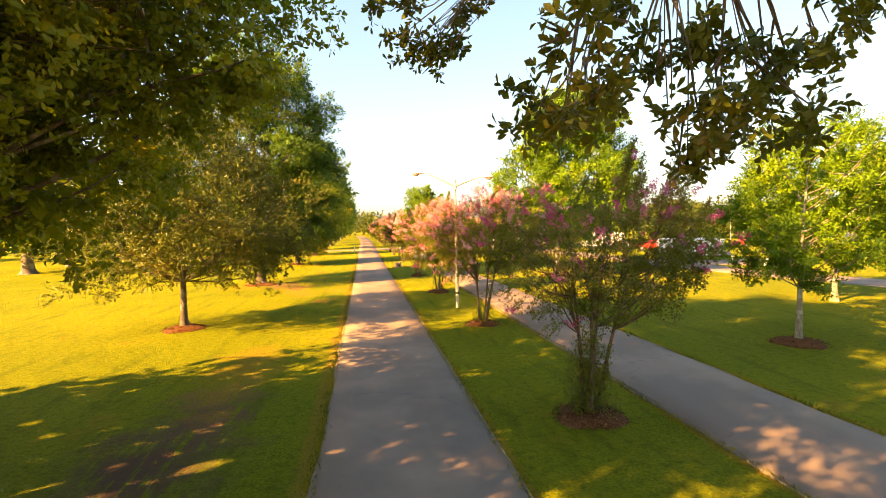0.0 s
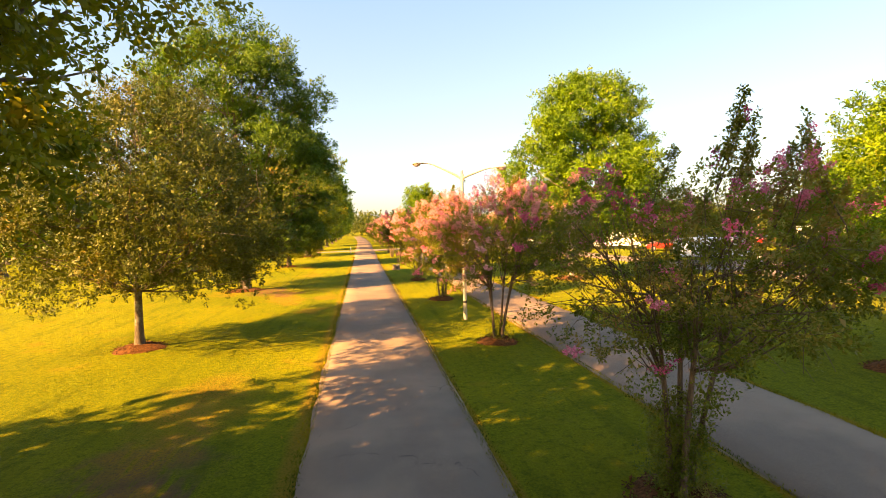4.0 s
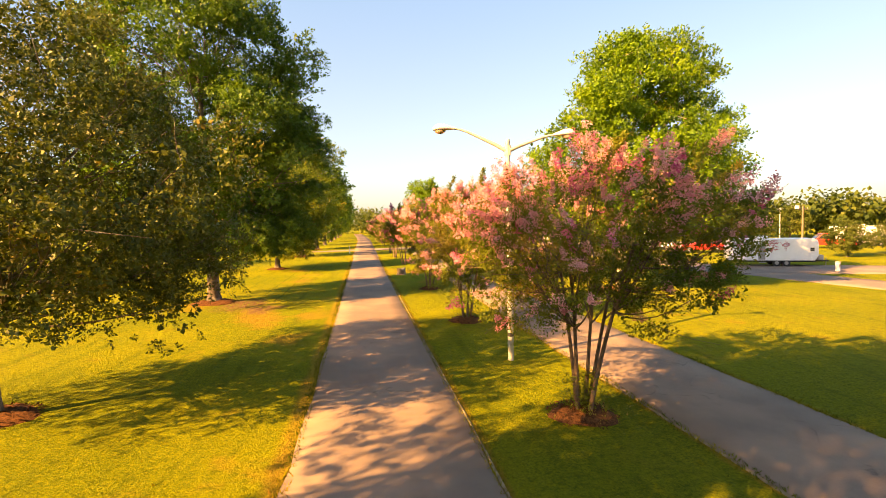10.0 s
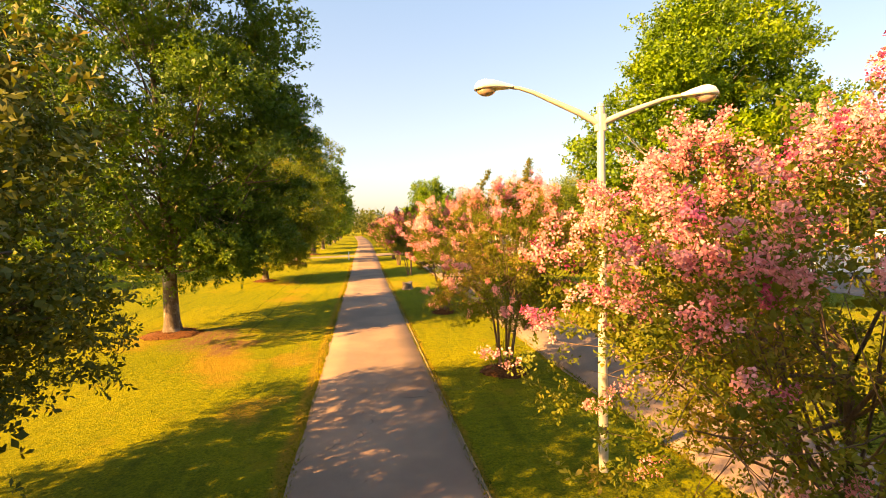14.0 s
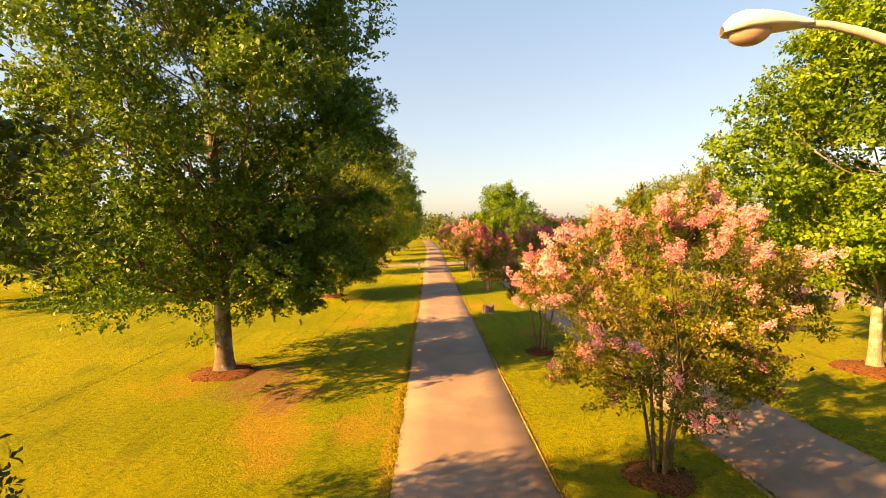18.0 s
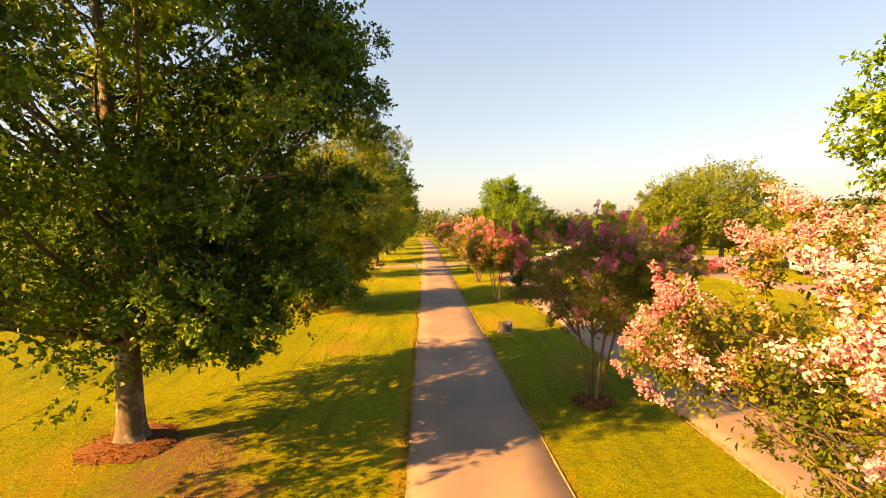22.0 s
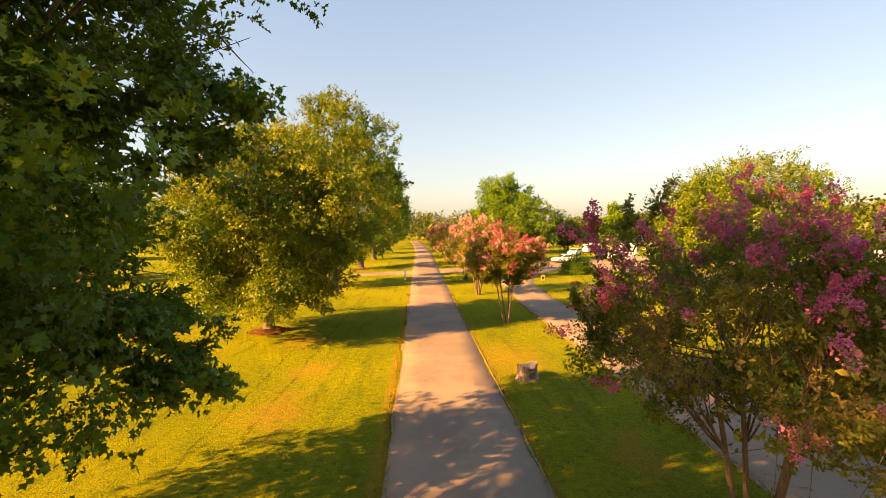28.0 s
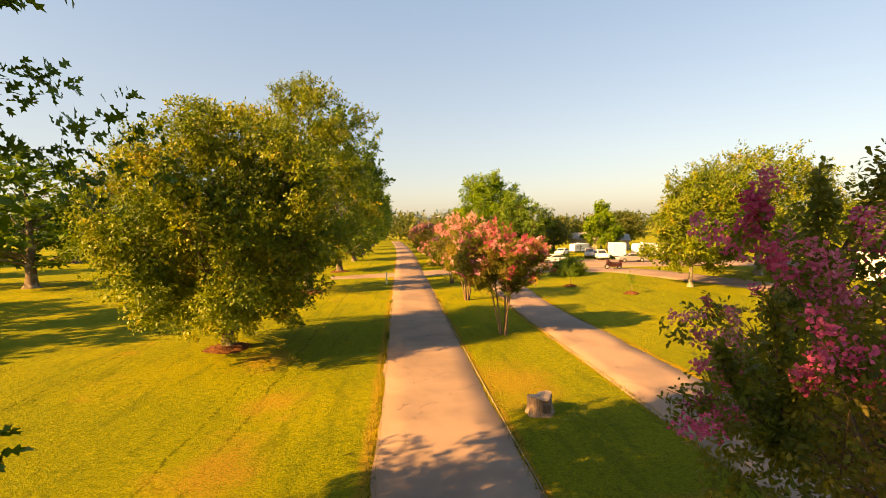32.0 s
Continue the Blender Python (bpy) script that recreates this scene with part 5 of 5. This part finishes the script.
def travel_trailer(x, y, turn, length, height, label, stripe=False):
    """A caravan: rounded white shell on a dark chassis, windows, door, roof unit, twin axle, drawbar."""
    ob = thing("caravan", x, y, 0.02, turn, label, "caravan", "caravans")
    h, z0 = length / 2, 0.55
    prof = [(-h, z0 + 0.1), (-h, height - 0.55), (-h + 0.18, height - 0.12), (-h + 0.5, height), (h - 0.35, height), (h - 0.08, height - 0.15), (h, height - 0.5), (h, z0 + 0.45), (h - 0.25, z0), (-h + 0.12, z0)]
    part("shell", extrude_profile(prof, 2.35, 0.05), WHITE, ob)
    part("chassis", box(length * 0.96, 1.9, 0.16, (0, 0, 0.40), 0.02), BLACK, ob)
    part("skirt", box(length * 0.9, 2.3, 0.05, (0, 0, 0.51), 0.01), GREY, ob)
    part("roof_unit", box(0.9, 0.75, 0.26, (-h * 0.18, 0, height - 0.01), 0.06), WHITE, ob)
    for wx, ww in ((-h * 0.62, 0.28), (-h * 0.50, 0.28), (-h * 0.06, 0.42), (h * 0.86, 0.34)):
        win = part("window", box(ww, 0.03, 0.34, (wx, -1.185, height - 1.15), 0.012), GREY, ob)
        part("pane", box(ww - 0.08, 0.012, 0.11, (wx, -1.204, height - 1.10), 0.0), GLASS_DARK, win)
        part("pane", box(ww - 0.08, 0.012, 0.11, (wx, -1.204, height - 0.95), 0.0), GLASS_DARK, win)
    door = part("door", box(0.55, 0.03, height - z0 - 0.55, (-h * 0.24, -1.187, z0 + 0.06), 0.02), GREY, ob, "grey side door")
    part("door_handle", box(0.04, 0.03, 0.12, (-h * 0.24 + 0.2, -1.21, z0 + 0.8), 0.008), BLACK, door)
    part("door_step", box(0.5, 0.3, 0.05, (-h * 0.24, -1.3, 0.36), 0.01), GREY, ob)
    if stripe:
        part("stripe", box(length * 0.86, 0.012, 0.10, (0, -1.178, z0 + 0.72), 0.0), BLUE, ob, "blue side stripe")
    wheels_for(ob, (h * 0.10, h * 0.10 + 0.74), 1.0, 0.31)
    part("drawbar", extrude_profile([(h - 0.3, 0.36), (h + 1.1, 0.40), (h + 1.1, 0.50), (h - 0.3, 0.50)], 0.3, 0.02), BLACK, ob)
    part("jack", rod((h + 0.9, 0, 0.0), (h + 0.9, 0, 0.75), 0.035, None, 8), GREY, ob)
    part("gas_bottle_box", box(0.5, 0.7, 0.5, (h + 0.4, 0, 0.5), 0.08), GREY, ob)
    return ob


def motorhome(x, y, turn, label):
    """A coach with a bunk over the cab; nose towards +x."""
    ob = thing("motorhome", x, y, 0.02, turn, label, "motorhome", "caravans")
    prof = [(-3.7, 0.55), (-3.72, 2.9), (-3.55, 3.05), (2.6, 3.05), (3.3, 2.75), (3.35, 2.2), (2.45, 1.95), (2.3, 0.55)]
    part("shell", extrude_profile(prof, 2.35, 0.05), WHITE, ob)
    part("cab", extrude_profile([(2.2, 0.5), (2.2, 1.98), (2.7, 1.95), (3.4, 1.25), (4.05, 1.1), (4.15, 0.5)], 2.0, 0.06), WHITE, ob)
    part("cab_window", extrude_profile([(2.5, 1.28), (2.55, 1.85), (2.72, 1.85), (3.2, 1.28)], 2.03), GLASS_DARK, ob)
    for wx, wz, ww, hh in ((-2.2, 1.75, 0.9, 0.5), (0.3, 1.65, 1.1, 0.6), (2.75, 2.35, 0.5, 0.25)):
        win = part("window", box(ww, 0.03, hh, (wx, -1.185, wz), 0.02), BLACK, ob)
        part("pane", box(ww - 0.08, 0.012, hh - 0.08, (wx, -1.204, wz + 0.04), 0.0), GLASS_DARK, win)
    for k, (sx, sz, sl, mat) in enumerate(((-2.0, 1.15, 2.6, BLUE), (0.6, 1.05, 2.4, BLUE), (-2.8, 2.45, 1.2, CREAM), (-0.6, 0.85, 4.6, GREY))):
        part("stripe", box(sl, 0.012, 0.10, (sx, -1.18, sz), 0.0), mat, ob)
    part("door", box(0.65, 0.03, 1.85, (1.4, -1.187, 0.7), 0.02), WHITE, ob)
    part("roof_unit", box(0.9, 0.7, 0.25, (-1.6, 0, 3.04), 0.06), WHITE, ob)
    part("roof_unit", box(0.6, 0.6, 0.2, (1.0, 0, 3.04), 0.05), CREAM, ob)
    part("underframe", box(6.6, 1.9, 0.2, (-0.2, 0, 0.38), 0.02), BLACK, ob)
    wheels_for(ob, (-2.0, 3.2), 0.98, 0.38)
    return ob


def box_trailer(x, y, turn, label):
    ob = thing("box_trailer", x, y, 0.02, turn, label, "trailer")
    part("shell", box(4.2, 2.2, 2.3, (0, 0, 0.5), 0.06), WHITE, ob)
    part("frame", box(4.3, 1.8, 0.12, (0, 0, 0.38), 0.02), BLACK, ob)
    d = part("door", box(0.04, 1.95, 2.0, (-2.12, 0, 0.6), 0.015), WHITE, ob)
    part("latch", rod((-2.16, 0.3, 0.7), (-2.16, 0.3, 2.4), 0.02, None, 6), GREY, d)
    part("drawbar", box(1.0, 0.2, 0.1, (2.5, 0, 0.4), 0.02), BLACK, ob)
    wheels_for(ob, (-0.4, 0.35), 0.98, 0.31)
    return ob


def house(x, y, turn, w, d, h, label, wall=None):
    """A low house: walls, gable roof with eaves, windows with frames, door."""
    ob = thing("house", x, y, 0, turn, label, "house")
    part("wall", box(w, d, h + 0.05, (0, 0, -0.05), 0.0), wall or CREAM, ob)
    bm = bmesh.new()
    e, rise = 0.4, 1.5
    pts = [(-d / 2 - e, h - 0.08), (0, h + rise), (d / 2 + e, h - 0.08), (d / 2 + e, h + 0.06), (0, h + rise + 0.14), (-d / 2 - e, h + 0.06)]
    vs = [bm.verts.new((-w / 2 - e, py, pz)) for py, pz in pts]
    f = bm.faces.new(vs)
    r = bmesh.ops.extrude_face_region(bm, geom=[f])
    bmesh.ops.translate(bm, vec=(w + 2 * e, 0, 0), verts=[v for v in r["geom"] if isinstance(v, bmesh.types.BMVert)])
    bmesh.ops.recalc_face_normals(bm, faces=bm.faces[:])
    part("roof", bm, ROOF_GREY, ob)
    for s in (-1, 1):
        bm = bmesh.new()
        f = bm.faces.new([bm.verts.new(p) for p in ((s * w / 2, -d / 2, h), (s * w / 2, d / 2, h), (s * w / 2, 0, h + rise - 0.02))])
        r = bmesh.ops.extrude_face_region(bm, geom=[f])
        bmesh.ops.translate(bm, vec=(-s * 0.12, 0, 0), verts=[v for v in r["geom"] if isinstance(v, bmesh.types.BMVert)])
        part("gable", bm, wall or CREAM, ob)
    for wx in (-w * 0.3, w * 0.28):
        fr = part("window_frame", box(1.1, 0.06, 1.1, (wx, -d / 2 - 0.03, 1.0), 0.02), WHITE, ob)
        part("pane", box(0.92, 0.02, 0.92, (wx, -d / 2 - 0.065, 1.09), 0.0), GLASS_DARK, fr)
    part("door", box(0.9, 0.06, 2.05, (0, -d / 2 - 0.03, 0.02), 0.02), WOOD_GREY, ob)
    return ob


def motorcycle(x, y, turn):
    ob = thing("motorcycle", x, y, 0.02, turn, "dark red touring motorcycle parked on the camp road", "motorcycle")
    for wx in (-0.75, 0.78):
        w = thing("wheel", 0, 0)
        w.parent = ob
        part("tyre", rod((wx, -0.07, 0.32), (wx, 0.07, 0.32), 0.32, None, 18), BLACK, w)
        part("rim", rod((wx, -0.075, 0.32), (wx, 0.075, 0.32), 0.2, None, 14), GREY, w)
    part("body", extrude_profile([(-0.95, 0.5), (-1.0, 0.85), (-0.5, 0.78), (-0.1, 0.72), (0.25, 0.98), (0.55, 0.95), (0.7, 0.6), (0.3, 0.3), (-0.4, 0.3)], 0.42, 0.05), MAROON, ob)
    part("fairing", extrude_profile([(0.45, 0.7), (0.5, 1.1), (0.7, 1.35), (0.78, 1.05), (0.9, 0.8), (0.8, 0.6)], 0.6, 0.06), MAROON, ob)
    part("seat", box(0.7, 0.36, 0.12, (-0.3, 0, 0.76), 0.05), BLACK, ob)
    for s in (-1, 1):
        part("pannier", box(0.6, 0.2, 0.36, (-0.75, s * 0.32, 0.45), 0.06), MAROON, ob)
        part("handlebar", rod((0.4, 0, 1.05), (0.25, s * 0.42, 1.12), 0.02, None, 8), GREY, ob)
    part("top_box", box(0.45, 0.5, 0.34, (-0.95, 0, 0.86), 0.07), MAROON, ob)
    part("side_stand", rod((0.1, 0.15, 0.35), (0.15, 0.35, 0.0), 0.02, None, 6), GREY, ob)
    return ob


def sized(ob, k, kz=None):
    ob.scale = (k, k, kz or k)
    return ob


sized(travel_trailer(33.0, 46.0, -29.0, 7.0, 2.55, "long white caravan with roof unit standing on its pad"), 0.88, 0.86)
sized(motorhome(35.6, 69.0, -27, "white motorhome with blue stripes beside the camp road"), 0.88, 0.78)
sized(car(26.9, 107.0, 248, GREY, "dark grey pickup parked among caravans", "pickup"), 0.74)
sized(car(26.6, 102.2, 262, WHITE, "white estate car parked beside a box trailer", "suv"), 0.74)
sized(car(28.0, 96.2, 172, GREY, "grey sedan parked in front of a caravan", "sedan"), 0.76)
sized(car(24.8, 113.0, 235, WHITE, "white sedan parked under trees", "sedan"), 0.76)
sized(car(18.9, 98.6, 190, WHITE, "white sedan half hidden by a bush", "sedan"), 0.74)
car(38.6, 61.5, 150, RED, "red sedan behind the white caravan", "sedan")
car(54.5, 61.0, 150, RED, "bright red pickup parked on the grass", "pickup")
car(65.5, 57.0, 150, DARK, "dark pickup at the caravan park", "pickup")
sized(box_trailer(29.3, 103.2, 260, "white box trailer with closed rear door"), 0.76)
sized(travel_trailer(33.6, 103.8, 20, 5.2, 2.9, "white caravan with rounded roof behind parked cars", True), 0.66)
sized(travel_trailer(62.0, 62.5, -34, 9.0, 2.9, "white caravan far off in the caravan park", True), 0.85)
sized(travel_trailer(29.4, 117.8, 25, 6.5, 2.9, "white caravan parked under trees", True), 0.52)
sized(motorhome(33.9, 99.6, 75, "white motorhome at the edge of the caravan park"), 0.58)
sized(house(32.8, 125, -15, 6, 5, 2.7, "low tan house with grey gable roof among trees", BEIGE), 0.74)
sized(house(38.4, 123, -15, 5, 5, 2.6, "low beige house with grey gable roof among trees", BEIGE), 0.66)
sized(motorcycle(22.1, 88.2, 170), 0.82)

pole = thing("utility_pole", 56.3, 66, 0, 0, "wooden utility pole with a crossarm", "utility pole")
part("pole", rod((0, 0, -0.3), (0, 0, 5.2), 0.13, 0.09, 10), POLE_WOOD, pole)
part("crossarm", box(1.8, 0.1, 0.12, (0, 0.1, 4.7), 0.01), POLE_WOOD, pole)
for ix in (-0.8, -0.3, 0.3, 0.8):
    part("insulator", rod((ix, 0.1, 4.82), (ix, 0.1, 4.98), 0.04, 0.03, 8), GREY, pole)
part("flood_light", box(0.5, 0.25, 0.4, (-0.9, -0.05, 4.82), 0.05), WHITE, pole, "white flood light")
slim = thing("lamp_post", 61.5, 75, 0, 0, "slim bare metal post behind the caravan", "post")
part("post", rod((0, 0, -0.2), (0, 0, 5.2), 0.09, 0.06, 8), GALVANISED, slim)
part("crossbar", box(1.1, 0.07, 0.07, (0, 0, 4.9), 0.01), GALVANISED, slim)
for sx, sy in ((33.6, 40.6), (34.0, 37.3)):
    hyd = thing("service_post", sx, sy, 0, 12, "white service post on the caravan pad", "post", "service posts")
    part("post", box(0.22, 0.22, 0.66, (0, 0, -0.02), 0.03), WHITE, hyd)
    part("lid", box(0.27, 0.27, 0.07, (0, 0, 0.63), 0.02), CREAM, hyd)
    part("socket_cover", box(0.12, 0.02, 0.16, (0, -0.118, 0.36), 0.006), GREY, hyd)


# ---- grass blades: ragged verge along the paths and tufts over the near lawn ----
def grass_blades(n_lawn, n_edge):
    r = np.random.default_rng(77)
    x, y = r.uniform(-11, 13, n_lawn * 2), r.uniform(5, 66, n_lawn * 2)
    off_path = ((x < -1.12) | (x > 2.5)) & ((x < 6.3) | (x > 10.0))
    lump = np.sin(x * 1.7 + np.sin(y * 0.9)) * np.sin(y * 1.3 + x * 0.4) + r.uniform(-1, 1, len(x))
    keep = off_path & (lump > -0.35)
    x, y = x[keep][:n_lawn], y[keep][:n_lawn]
    ye = r.uniform(4, 72, n_edge)
    side = r.integers(0, 4, n_edge)
    mid = np.interp(ye, [0, 20, 40, 60], [0.72, 0.68, 0.60, 0.52])
    half = np.interp(ye, [0, 20, 40, 60], [1.7, 1.675, 1.6, 1.55])
    m2 = np.interp(ye, [0, 15, 30, 50, 66, 78], [8.2, 8.1, 7.9, 7.6, 7.5, 8.2])
    h2 = np.interp(ye, [0, 30, 50, 66], [1.6, 1.6, 1.35, 1.3])
    jit = np.abs(r.normal(0, 0.13, n_edge)) - 0.07
    xe = np.choose(side, [mid - half - jit, mid + half + jit, m2 - h2 - jit, m2 + h2 + jit])
    x, y = np.concatenate([x, xe]), np.concatenate([y, ye])
    n = len(x)
    h = np.concatenate([r.uniform(0.03, 0.075, n - n_edge), r.uniform(0.03, 0.08, n_edge)])
    w = np.concatenate([r.uniform(0.012, 0.03, n - n_edge), r.uniform(0.008, 0.02, n_edge)])
    a, b = r.uniform(0, 2 * np.pi, n), r.uniform(0, 2 * np.pi, n)
    lean = r.uniform(0.2, 1.0, n) * h
    v = np.stack([np.stack([x - np.cos(a) * w, y - np.sin(a) * w, np.zeros(n)], 1), np.stack([x + np.cos(a) * w, y + np.sin(a) * w, np.zeros(n)], 1),
                  np.stack([x + np.cos(b) * lean, y + np.sin(b) * lean, h], 1)], 1).reshape(-1, 3)
    return from_arrays("grass_tufts", v, np.arange(n * 3).reshape(-1, 3))


LEAF_GRASS = leaf_material("blade_grass", [(0.1, (0.055, 0.075, 0.003)), (0.5, (0.15, 0.15, 0.004)), (0.85, (0.29, 0.225, 0.008)), (1.0, (0.33, 0.18, 0.02))], 0.25, (1, 1, 0.6), 0.5, 0.9)
tagged(link("grass_tufts", grass_blades(200, 30000), LEAF_GRASS), "short mown grass blades, yellow-green and straw", "grass", kind="stuff")
